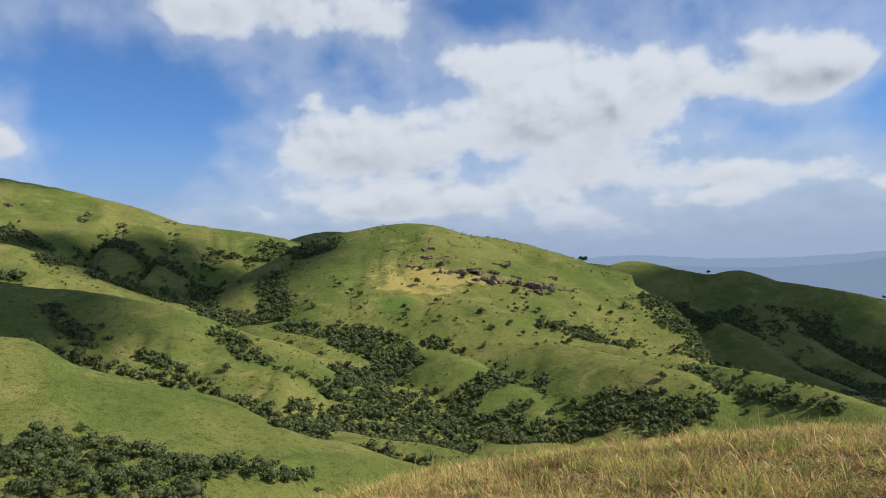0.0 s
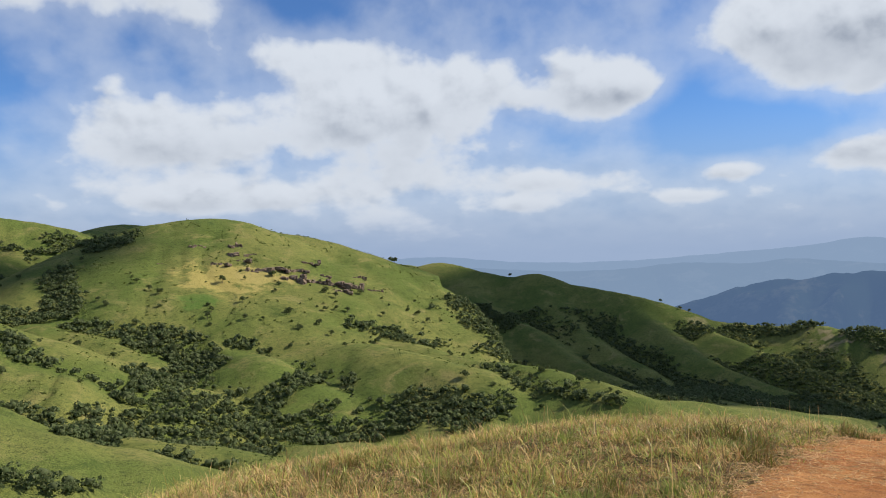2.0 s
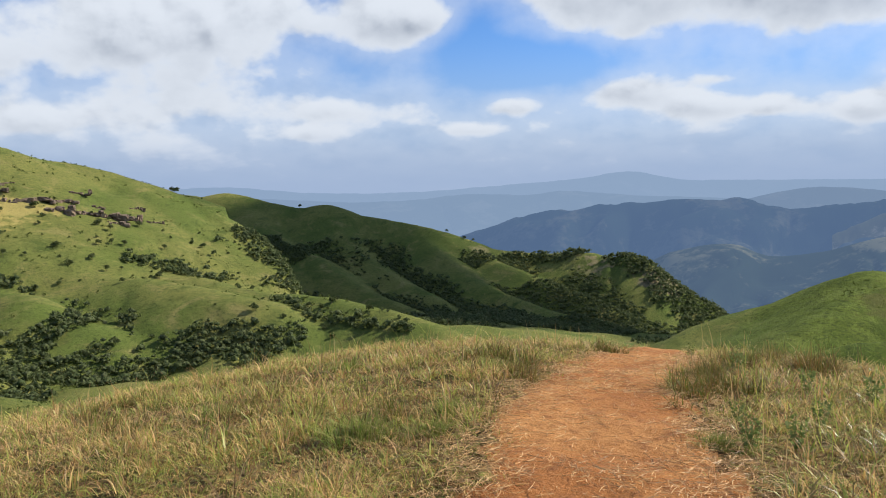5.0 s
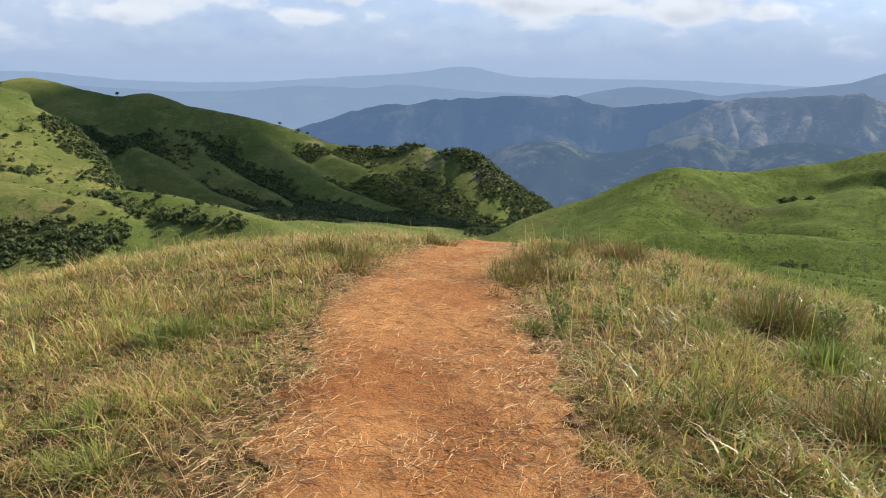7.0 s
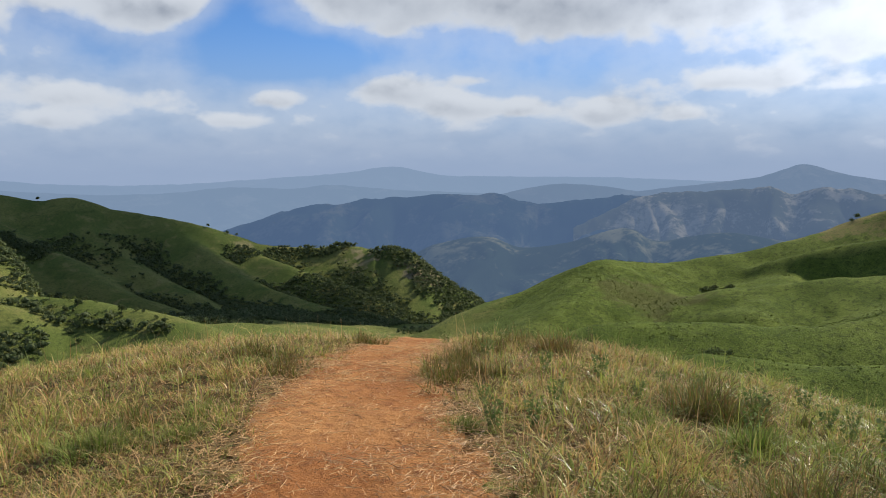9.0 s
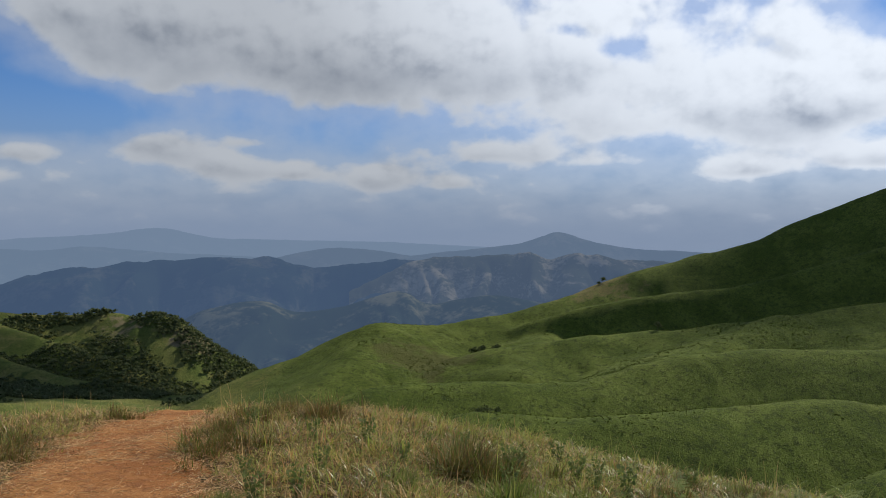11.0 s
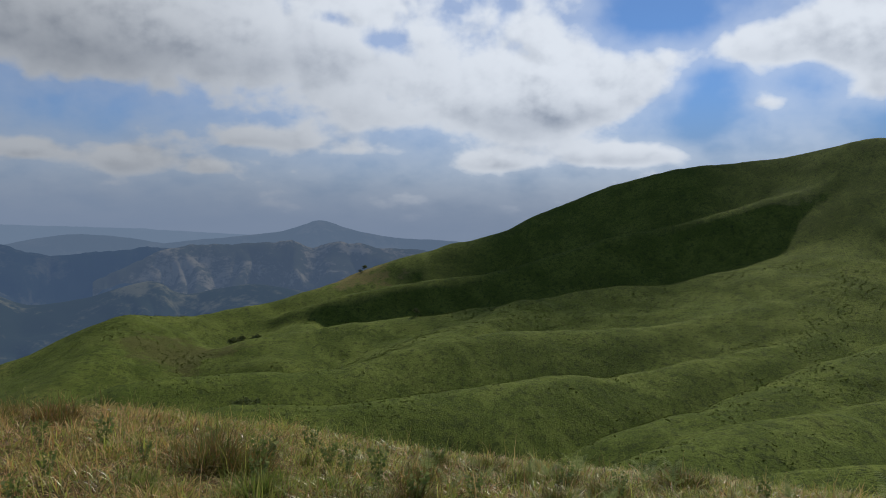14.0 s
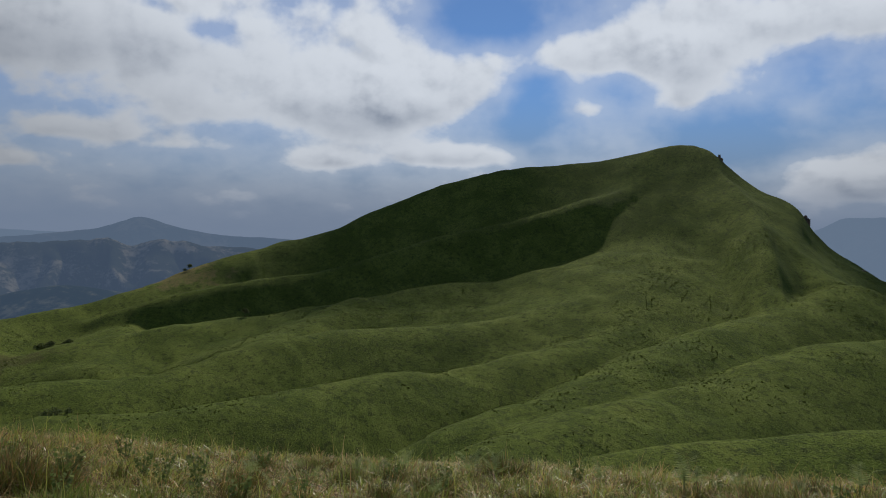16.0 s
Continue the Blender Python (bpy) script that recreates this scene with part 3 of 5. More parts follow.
    finish(N, c, 0.95, lumps, 1.0, 0.42, 0.05)
    return m


def soil():
    m, N = material("red_soil")
    pos = N.node("ShaderNodeNewGeometry").outputs["Position"]
    a, b, c = N.noise(pos, 0.9, 4, 0.6, 0.4), N.noise(pos, 7.0, 5, 0.65), N.noise(pos, 60.0, 4, 0.7)
    col = N.mix(N.step(a, 0.35, 0.65), rgb(0.33, 0.132, 0.042), rgb(0.46, 0.218, 0.076))
    col = N.mix(N.math("MULTIPLY", N.step(b, 0.48, 0.66), 0.75), col, rgb(0.24, 0.098, 0.038))
    col = N.mix(N.math("MULTIPLY", N.step(c, 0.55, 0.75), 0.6), col, rgb(0.60, 0.36, 0.18))
    finish(N, col, 0.92, N.math("ADD", N.math("MULTIPLY", b, 1.0), N.math("MULTIPLY", c, 0.35)), 0.9, 0.05, 0.1)
    return m


def blade(name, dry, green, share, gloss=0.25, thin=0.2):
    """Grass blades: each its own mix of straw and green, in patches over the ground."""
    m, N = material(name)
    geo = N.node("ShaderNodeNewGeometry")
    patch = N.math("ADD", N.math("MULTIPLY", N.noise(geo.outputs["Position"], 0.55, 3, 0.6), 0.55), N.math("MULTIPLY", N.noise(geo.outputs["Position"], 2.6, 2, 0.5), 0.45))
    own = geo.outputs["Random Per Island"]
    apart = N.node("ShaderNodeSeparateXYZ", {"Vector": geo.outputs["Position"]}).outputs
    green_shift = N.step(N.math("SUBTRACT", apart["X"], N.math("MULTIPLY", apart["Y"], 1.5)), -1.0, 4.5, 0.0, 0.20)
    patch = N.math("ADD", patch, green_shift)
    f = N.step(N.math("ADD", N.math("MULTIPLY", own, 0.8), N.math("MULTIPLY", patch, 0.9)), share - 0.16, share + 0.16)
    c = N.mix(f, dry[0], green[0])
    c2 = N.mix(f, dry[1], green[1])
    c = N.mix(N.math("FRACT", N.math("MULTIPLY", own, 37.7)), c, c2)
    dead = N.step(N.math("FRACT", N.math("MULTIPLY", own, 91.3)), 0.80, 0.84)
    c = N.mix(N.math("MULTIPLY", dead, 0.8), c, rgb(0.13, 0.085, 0.040))
    d = N.node("ShaderNodeBsdfPrincipled", {"Base Color": c, "Roughness": 0.40, "Specular IOR Level": gloss})
    t = N.node("ShaderNodeBsdfTranslucent", {"Color": c})
    mx = N.node("ShaderNodeMixShader", {0: thin, 1: d.outputs[0], 2: t.outputs[0]})
    N.node("ShaderNodeOutputMaterial", {"Surface": mx.outputs[0]})
    return m


def leaves(name, c1, c2, c3):
    m, N = material(name)
    geo = N.node("ShaderNodeNewGeometry")
    own = geo.outputs["Random Per Island"]
    patch = N.noise(geo.outputs["Position"], 0.09, 3, 0.6)
    c = N.mix(N.step(patch, 0.35, 0.65), c1, c2)
    c = N.mix(N.math("MULTIPLY", own, 0.8), c, c3)
    d = N.node("ShaderNodeBsdfPrincipled", {"Base Color": c, "Roughness": 0.75, "Specular IOR Level": 0.1})
    t = N.node("ShaderNodeBsdfTranslucent", {"Color": c})
    mx = N.node("ShaderNodeMixShader", {0: 0.42, 1: d.outputs[0], 2: t.outputs[0]})
    N.node("ShaderNodeOutputMaterial", {"Surface": mx.outputs[0]})
    return m


def rock_stone():
    m, N = material("dark_rock")
    pos = N.node("ShaderNodeNewGeometry").outputs["Position"]
    a, b = N.noise(pos, 0.12, 5, 0.65, 0.5), N.noise(pos, 0.9, 5, 0.7)
    c = N.mix(N.step(a, 0.35, 0.65), rgb(0.12, 0.090, 0.066), rgb(0.27, 0.195, 0.135))
    c = N.mix(N.step(b, 0.52, 0.7), c, rgb(0.07, 0.06, 0.055))
    finish(N, c, 0.9, b, 0.9, 0.8)
    return m


def plain(name, c, rough=0.8):
    m, N = material(name)
    pos = N.node("ShaderNodeNewGeometry").outputs["Position"]
    n = N.noise(pos, 6.0, 4, 0.6)
    finish(N, N.mix(N.math("MULTIPLY", n, 0.5), c, rgb(c[0] * 0.5, c[1] * 0.5, c[2] * 0.5)), rough, n, 0.3, 0.02)
    return m


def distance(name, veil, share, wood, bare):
    """Far hills behind kilometres of air: a backdrop of woods and bare rock, the air's blue haze painted in as
    emission.
    """
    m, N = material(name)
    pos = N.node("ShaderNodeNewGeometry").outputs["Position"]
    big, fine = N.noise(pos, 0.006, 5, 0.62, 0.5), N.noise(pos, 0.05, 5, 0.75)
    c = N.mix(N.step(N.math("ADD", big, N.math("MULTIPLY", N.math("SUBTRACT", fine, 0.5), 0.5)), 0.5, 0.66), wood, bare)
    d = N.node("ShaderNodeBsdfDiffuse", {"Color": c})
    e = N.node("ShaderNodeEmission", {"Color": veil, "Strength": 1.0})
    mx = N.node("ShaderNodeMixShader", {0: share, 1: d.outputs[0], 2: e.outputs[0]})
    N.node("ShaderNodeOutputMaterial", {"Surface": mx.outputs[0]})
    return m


HILL_GRASS, SOIL, ROCK = hill_grass(), soil(), rock_stone()
STRAW = (rgb(0.90, 0.64, 0.30), rgb(0.48, 0.25, 0.09))
GREEN = (rgb(0.22, 0.30, 0.050), rgb(0.54, 0.54, 0.125))
TURF = blade("mixed_turf", STRAW, GREEN, 0.84, 0.08, 0.42)
RUSSET = blade("russet_grass", (rgb(0.27, 0.15, 0.050), rgb(0.44, 0.29, 0.105)), (rgb(0.19, 0.22, 0.042), rgb(0.10, 0.13, 0.028)), 0.86, 0.06, 0.26)
LUSH = blade("lush_grass", (rgb(0.40, 0.38, 0.12), rgb(0.30, 0.30, 0.085)), (rgb(0.14, 0.22, 0.038), rgb(0.26, 0.33, 0.060)), 0.9, 0.06, 0.36)
SWARD = blade("short_sward", (rgb(0.46, 0.27, 0.10), rgb(0.27, 0.14, 0.055)), (rgb(0.25, 0.30, 0.060), rgb(0.14, 0.19, 0.036)), 0.88, 0.08)
LITTER = blade("dry_straw", (rgb(0.74, 0.51, 0.25), rgb(0.58, 0.34, 0.14)), (rgb(0.68, 0.46, 0.21), rgb(0.48, 0.26, 0.10)), 0.8, 0.12)
COARSE = blade("coarse_grass", (rgb(0.74, 0.50, 0.20), rgb(0.36, 0.19, 0.065)), (rgb(0.20, 0.26, 0.042), rgb(0.50, 0.53, 0.115)), 0.86, 0.45, 0.40)
BLEACHED = blade("bleached_grass", (rgb(0.86, 0.80, 0.68), rgb(0.74, 0.64, 0.48)), (rgb(0.80, 0.72, 0.58), rgb(0.60, 0.50, 0.36)), 0.9, 0.1)
FERN = leaves("fern_green", rgb(0.25, 0.33, 0.11), rgb(0.31, 0.38, 0.14), rgb(0.42, 0.45, 0.20))
WEED = leaves("weed_leaves", rgb(0.13, 0.19, 0.045), rgb(0.17, 0.23, 0.06), rgb(0.26, 0.29, 0.11))
WOOD_LEAVES = leaves("forest_leaves", rgb(0.078, 0.108, 0.042), rgb(0.112, 0.145, 0.052), rgb(0.155, 0.172, 0.080))
BUSH_LEAVES = leaves("bush_leaves", rgb(0.075, 0.105, 0.040), rgb(0.105, 0.138, 0.047), rgb(0.150, 0.165, 0.070))
SCRUB = leaves("scrub_leaves", rgb(0.070, 0.100, 0.024), rgb(0.095, 0.130, 0.030), rgb(0.135, 0.150, 0.045))
BARK = plain("bark", rgb(0.13, 0.10, 0.075))
# Wooded darker, rocky paler: cloud shade and sunlight are partly in these colours.
FAR_WOODED = distance("far_wooded_haze_glow", rgb(0.100, 0.165, 0.295), 0.70, rgb(0.030, 0.045, 0.03), rgb(0.12, 0.12, 0.08))
FAR_ROCKY = distance("far_rocky_haze_glow", rgb(0.135, 0.20, 0.32), 0.60, rgb(0.06, 0.07, 0.045), rgb(0.34, 0.30, 0.22))
FAR_FOOT = distance("foothill_haze_glow", rgb(0.105, 0.165, 0.27), 0.58, rgb(0.030, 0.045, 0.03), rgb(0.22, 0.21, 0.13))
FAR_MID = distance("farther_range_haze_glow", rgb(0.175, 0.25, 0.375), 0.86, rgb(0.04, 0.055, 0.04), rgb(0.2, 0.18, 0.14))
FAR_PLAIN = distance("plain_haze_glow", rgb(0.205, 0.29, 0.425), 0.90, rgb(0.04, 0.055, 0.04), rgb(0.16, 0.16, 0.13))
FAR_LAST = distance("last_range_haze_glow", rgb(0.235, 0.325, 0.47), 0.93, rgb(0.04, 0.055, 0.04), rgb(0.12, 0.12, 0.11))

# ---------------------------------------------------------------- ground and distance
def mesh_of(name, verts, faces, mat, even=True):
    """A mesh from numpy arrays; all faces have the same number of corners."""
    me = bpy.data.meshes.new(name)
    verts, faces = np.asarray(verts, np.float32), np.asarray(faces, np.int32)
    n, k = faces.shape
    me.vertices.add(len(verts))
    me.vertices.foreach_set("co", verts.ravel())
    me.loops.add(n * k)
    me.loops.foreach_set("vertex_index", faces.ravel())
    me.polygons.add(n)
    me.polygons.foreach_set("loop_start", np.arange(0, n * k, k, dtype=np.int32))
    if even:
        me.polygons.foreach_set("use_smooth", np.ones(n, bool))
    me.update(calc_edges=True)
    me.materials.append(mat)
    return me


def grid_faces(rows, cols, close=False):
    i, j = np.meshgrid(np.arange(rows - 1), np.arange(cols if close else cols - 1), indexing="ij")
    a, b = i * cols + j, i * cols + (j + 1) % cols
    return np.stack([a, b, b + cols, a + cols], -1).reshape(-1, 4)


def build_ground():
    bearings = np.radians(np.concatenate([np.arange(-34, 126, 0.22), np.arange(126, 326, 2.0)]))
    radii = np.concatenate([[0.05], np.geomspace(0.6, 60, 75), np.geomspace(62, 180, 45), np.geomspace(181.5, 1250, 240), np.geomspace(1260, 4900, 40)])
    r, b = np.meshgrid(radii, bearings, indexing="ij")
    x, y = r * np.sin(b), r * np.cos(b)
    z = land(x.ravel(), y.ravel())
    z = z - 0.09 * (1 - smooth(path_side(x.ravel(), y.ravel()), 0.85, 1.05))
    verts = np.stack([x.ravel(), y.ravel(), z], -1)
    faces = grid_faces(len(radii), len(bearings), True)[:, ::-1]
    tagged(new("ground", mesh_of("ground", verts, faces, HILL_GRASS)), "rolling green grassland hills with wooded gullies", "hills", kind="structure")


def build_range(name, points, fall, depth, mat, label, seed, ribs=160.0, relief=40.0, steps=30):
    """A far mountain range: a crest line with ribbed flanks running down to the plain on the near side."""
    line = curve(points, steps)
    n, rows = len(line), 36
    out = np.hypot(line[:, 0], line[:, 1])
    ux, uy = line[:, 0] / out, line[:, 1] / out
    s = np.concatenate([[0], np.cumsum(np.hypot(*np.diff(line[:, :2], axis=0).T))])
    verts = []
    for k in range(-6, rows):
        d = k * depth / rows
        x, y = line[:, 0] - ux * d, line[:, 1] - uy * d
        z = line[:, 2] - fall * (np.sqrt(d * d + 900) - 30)
        w = s / ribs + 0.8 * lattice(x / ribs * 0.7, y / ribs * 0.7, seed)
        cut = np.abs(lattice(w, w * 0 + seed, seed)) + 0.6 * np.abs(lattice(w * 2.1, d / ribs + w * 0, seed + 1))
        z = z + relief * (cut - 0.95) * smooth(abs(d), 10, 240) + 0.05 * relief * fbm(x / 60, y / 60, 4, seed)
        verts.append(np.stack([x, y, z], -1))
    me = mesh_of(name, np.concatenate(verts), grid_faces(rows + 6, n), mat)
    tagged(new(name, me), label, "mountains", kind="structure")


build_ground()
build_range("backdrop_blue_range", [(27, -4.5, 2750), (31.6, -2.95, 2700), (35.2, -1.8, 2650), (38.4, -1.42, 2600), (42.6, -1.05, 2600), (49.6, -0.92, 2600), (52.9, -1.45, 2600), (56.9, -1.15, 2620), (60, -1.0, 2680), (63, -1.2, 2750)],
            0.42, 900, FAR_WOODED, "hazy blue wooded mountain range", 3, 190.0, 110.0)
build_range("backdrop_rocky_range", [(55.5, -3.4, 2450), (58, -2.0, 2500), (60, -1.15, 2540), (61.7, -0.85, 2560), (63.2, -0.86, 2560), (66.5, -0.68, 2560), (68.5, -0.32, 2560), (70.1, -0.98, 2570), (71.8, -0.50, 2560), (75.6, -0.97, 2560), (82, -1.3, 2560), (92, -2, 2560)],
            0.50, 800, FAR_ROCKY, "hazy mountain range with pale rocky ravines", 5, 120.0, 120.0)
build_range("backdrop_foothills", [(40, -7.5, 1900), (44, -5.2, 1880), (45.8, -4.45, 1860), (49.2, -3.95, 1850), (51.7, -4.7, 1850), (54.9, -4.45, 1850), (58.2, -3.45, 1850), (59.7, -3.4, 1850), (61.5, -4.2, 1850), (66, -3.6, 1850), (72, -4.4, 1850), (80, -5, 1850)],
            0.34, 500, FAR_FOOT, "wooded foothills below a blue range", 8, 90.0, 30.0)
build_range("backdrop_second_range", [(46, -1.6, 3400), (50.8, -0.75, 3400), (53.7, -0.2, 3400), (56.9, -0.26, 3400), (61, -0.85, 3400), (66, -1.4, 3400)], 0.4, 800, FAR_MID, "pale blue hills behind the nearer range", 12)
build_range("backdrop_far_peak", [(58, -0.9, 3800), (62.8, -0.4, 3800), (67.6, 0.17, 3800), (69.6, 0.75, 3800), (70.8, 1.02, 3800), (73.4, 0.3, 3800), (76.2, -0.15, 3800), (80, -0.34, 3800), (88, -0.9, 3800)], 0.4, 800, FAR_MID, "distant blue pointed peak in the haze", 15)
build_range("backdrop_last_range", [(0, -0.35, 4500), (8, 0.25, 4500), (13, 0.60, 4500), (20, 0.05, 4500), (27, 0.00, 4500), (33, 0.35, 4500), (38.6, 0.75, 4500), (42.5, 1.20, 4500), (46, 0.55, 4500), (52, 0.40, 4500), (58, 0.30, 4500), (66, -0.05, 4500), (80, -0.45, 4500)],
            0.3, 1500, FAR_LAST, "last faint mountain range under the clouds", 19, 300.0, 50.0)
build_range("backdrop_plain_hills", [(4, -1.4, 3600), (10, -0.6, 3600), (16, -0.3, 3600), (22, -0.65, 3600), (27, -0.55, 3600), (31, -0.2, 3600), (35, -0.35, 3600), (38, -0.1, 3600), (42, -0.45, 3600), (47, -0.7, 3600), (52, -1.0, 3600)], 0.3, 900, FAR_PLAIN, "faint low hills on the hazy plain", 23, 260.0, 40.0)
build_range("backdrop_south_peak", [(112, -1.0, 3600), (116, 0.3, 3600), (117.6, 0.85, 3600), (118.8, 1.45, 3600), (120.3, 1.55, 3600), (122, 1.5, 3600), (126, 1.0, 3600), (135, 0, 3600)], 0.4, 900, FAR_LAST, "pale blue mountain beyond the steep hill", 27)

# ---------------------------------------------------------------- the brow in front: footpath and grass
def build_path():
    n = 170
    u = np.linspace(0, 1, n)
    seg = np.concatenate([[0], np.cumsum(np.hypot(*np.diff(PATH, axis=0).T))])
    cx, cy = np.interp(u * seg[-1], seg, PATH[:, 0]), np.interp(u * seg[-1], seg, PATH[:, 1])
    for _ in range(12):
        cx[1:-1], cy[1:-1] = (cx[:-2] + cx[1:-1] * 2 + cx[2:]) / 4, (cy[:-2] + cy[1:-1] * 2 + cy[2:]) / 4
    tx, ty = np.gradient(cx), np.gradient(cy)
    l = np.hypot(tx, ty)
    across = np.linspace(-1.25, 1.25, 48)
    x, y = cx[:, None] + (ty / l)[:, None] * across, cy[:, None] - (tx / l)[:, None] * across
    edge = np.abs(across)[None, :] + 0.20 * fbm(x * 2.4, y * 2.4, 3, 66)
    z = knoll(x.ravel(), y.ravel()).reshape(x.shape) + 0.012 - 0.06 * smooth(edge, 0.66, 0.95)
    z = z + 0.016 * fbm(x * 3, y * 3, 4, 71) + 0.008 * fbm(x * 12, y * 12, 3, 75)
    me = mesh_of("footpath", np.stack([x.ravel(), y.ravel(), z.ravel()], -1), grid_faces(n, 48), SOIL)
    tagged(new("footpath", me), "bare reddish-brown earth footpath strewn with straw", "footpath", kind="structure")


def blades(rng, x, y, z, tall, wide, lean, heading):
    """Tapered bent blades, one island each."""
    n = len(x)
    side = heading + np.pi / 2 + rng.normal(0, 0.5, n)
    cut = np.array([0.0, 0.55, 1.0])
    verts = np.zeros((n, 5, 3))
    wx, wy = np.cos(side) * wide, np.sin(side) * wide
    for k, u in enumerate(cut):
        px = x + np.cos(heading) * lean * tall * u ** 1.7
        py = y + np.sin(heading) * lean * tall * u ** 1.7
        pz = z + tall * (u - 0.35 * lean * u * u)
        if k == 2:
            verts[:, 4] = np.stack([px, py, pz], -1)
        else:
            w = 1.0 - 0.35 * u
            verts[:, 2 * k] = np.stack([px - wx * w, py - wy * w, pz], -1)
            verts[:, 2 * k + 1] = np.stack([px + wx * w, py + wy * w, pz], -1)
    base = (np.arange(n) * 5)[:, None]
    faces = np.concatenate([base + np.array([[0, 1, 3]]), base + np.array([[0, 3, 2]]), base + np.array([[2, 3, 4]])])
    return verts.reshape(-1, 3), faces


def tufts(rng, cx, cy, per, tall, spread, wide, lean):
    """Grass tufts: blades that spring from a common foot and bow outwards."""
    k = len(cx)
    cx, cy, tall, spread, wide = (np.repeat(v, per) for v in (cx, cy, tall, spread, wide))
    n = k * per
    a = rng.uniform(0, 2 * np.pi, n)
    q = np.sqrt(rng.random(n)) * spread
    x, y = cx + np.cos(a) * q, cy + np.sin(a) * q
    heading = a + rng.normal(0, 1.4, n)
    return blades(rng, x, y, knoll(x, y) - 0.012, tall * rng.uniform(0.45, 1.15, n), wide * rng.uniform(0.6, 1.4, n), rng.uniform(lean[0], lean[1], n), heading)


def build_turf():
    rng = np.random.default_rng(4)
    n = 31000
    r = 2.2 + 18.8 * rng.random(n) ** 1.15
    b = np.radians(rng.uniform(-14, 126, n))
    x, y = r * np.sin(b), r * np.cos(b)
    side = path_side(x, y)
    open_ground = fbm(x * 1.9, y * 1.9, 2, 83)
    ok = (side > 0.80 + 0.95 * rng.random(n) ** 1.5) & (rng.random(n) < (0.72 + 0.9 * open_ground) * (1 - 0.45 * smooth(np.degrees(b), 52, 76)))
    x, y, side, r = x[ok], y[ok], side[ok], r[ok]
    # A thinner sward behind the view point.
    rb, bb = 0.8 + 7 * rng.random(2600), np.radians(rng.uniform(128, 324, 2600))
    xb, yb = rb * np.sin(bb), rb * np.cos(bb)
    sb = path_side(xb, yb)
    x, y, side, r = np.concatenate([x, xb[sb > 1.1]]), np.concatenate([y, yb[sb > 1.1]]), np.concatenate([side, sb[sb > 1.1]]), np.concatenate([r, rb[sb > 1.1]])
    lush = fbm(x * 1.1, y * 1.1, 3, 81)
    tall = (0.100 + 0.15 * lush + 0.035 * rng.normal(size=len(x))).clip(0.040, 0.40) * (0.45 + 0.55 * smooth(side, 1.0, 2.0)) * (1 + 0.35 * smooth(r, 6, 12))
    up = rng.random(len(x)) < 0.42 + 0.4 * np.tanh(2 * lush)
    v1, f1 = tufts(rng, x[up], y[up], 13, tall[up] * 1.05, 0.02 + 0.05 * rng.random(up.sum()) + 0.003 * r[up], 0.0017 + 0.00030 * r[up], (0.3, 1.7))
    v2, f2 = tufts(rng, x[~up], y[~up], 12, tall[~up] * 0.8 + 0.02, 0.05 + 0.08 * rng.random((~up).sum()) + 0.003 * r[~up], 0.0016 + 0.00028 * r[~up], (0.7, 2.1))
    v, f = np.concatenate([v1, v2]), np.concatenate([f1, f2 + len(v1)])
    tagged(new("meadow_grass", mesh_of("meadow_grass", v, f, TURF, False)), "dry straw and green hill grass on the brow", "grass", kind="stuff")
    # Coarser tufts with broad blades, thickest on the eastern side.
    n = 13000
    r = 3.0 + 14 * rng.random(n) ** 1.1
    deg = rng.uniform(-12, 126, n)
    x, y = r * np.sin(np.radians(deg)), r * np.cos(np.radians(deg))
    stand = fbm(x * 1.3, y * 1.3, 3, 87)
    ok = (path_side(x, y) > 1.25 + 0.8 * rng.random(n)) & (rng.random(n) < (0.30 + 0.45 * smooth(deg, 46, 74)) * (0.55 + 0.9 * stand))
    x, y, r, stand = x[ok], y[ok], r[ok], stand[ok]
    tall = (0.15 + 0.09 * stand + 0.04 * rng.normal(size=len(x))).clip(0.06, 0.34)
    v, f = tufts(rng, x, y, 10, tall, 0.03 + 0.05 * rng.random(len(x)), 0.0030 + 0.00045 * r, (0.2, 1.7))
    tagged(new("coarse_grass", mesh_of("coarse_grass", v, f, COARSE, False)), "coarse green and russet grass tufts on the brow", "grass", kind="stuff")
    # The short undergrowth that fills the sward.
    n = 150000
    r = 2.2 + 12 * rng.random(n) ** 1.3
    b = np.radians(rng.uniform(-12, 125, n))
    x, y = r * np.sin(b), r * np.cos(b)
    side = path_side(x, y)
    ok = side > 0.82 + 0.5 * rng.random(n) ** 2
    x, y, r, side = x[ok], y[ok], r[ok], side[ok]
    n = len(x)
    v, f = blades(rng, x, y, knoll(x, y) - 0.01, rng.uniform(0.03, 0.085, n) * (0.5 + 0.5 * smooth(side, 0.9, 1.6)) * (1 + 0.06 * r), (0.0008 + 0.00030 * r) * rng.uniform(0.6, 1.3, n), rng.uniform(0.3, 1.7, n), rng.uniform(0, 6.28, n))
    tagged(new("undergrowth", mesh_of("undergrowth", v, f, SWARD, False)), "short brown and green undergrowth of the hill grass", "grass", kind="stuff")
    # Bent and broken straw lying over the sward.
    n = 52000
    r = 1.0 + 16 * rng.random(n) ** 1.2
    b = np.radians(rng.uniform(-36, 128, n))
    x, y = r * np.sin(b), r * np.cos(b)
    side = path_side(x, y)
    ok = (side > 0.82) & (fbm(x * 0.7, y * 0.7, 3, 85) + 0.9 * (side < 1.6) > 0.0)
    x, y, r, side = x[ok], y[ok], r[ok], side[ok]
    keep = rng.random(len(x)) < 1 - 0.5 * smooth(np.degrees(np.arctan2(x, y)), 58, 80)
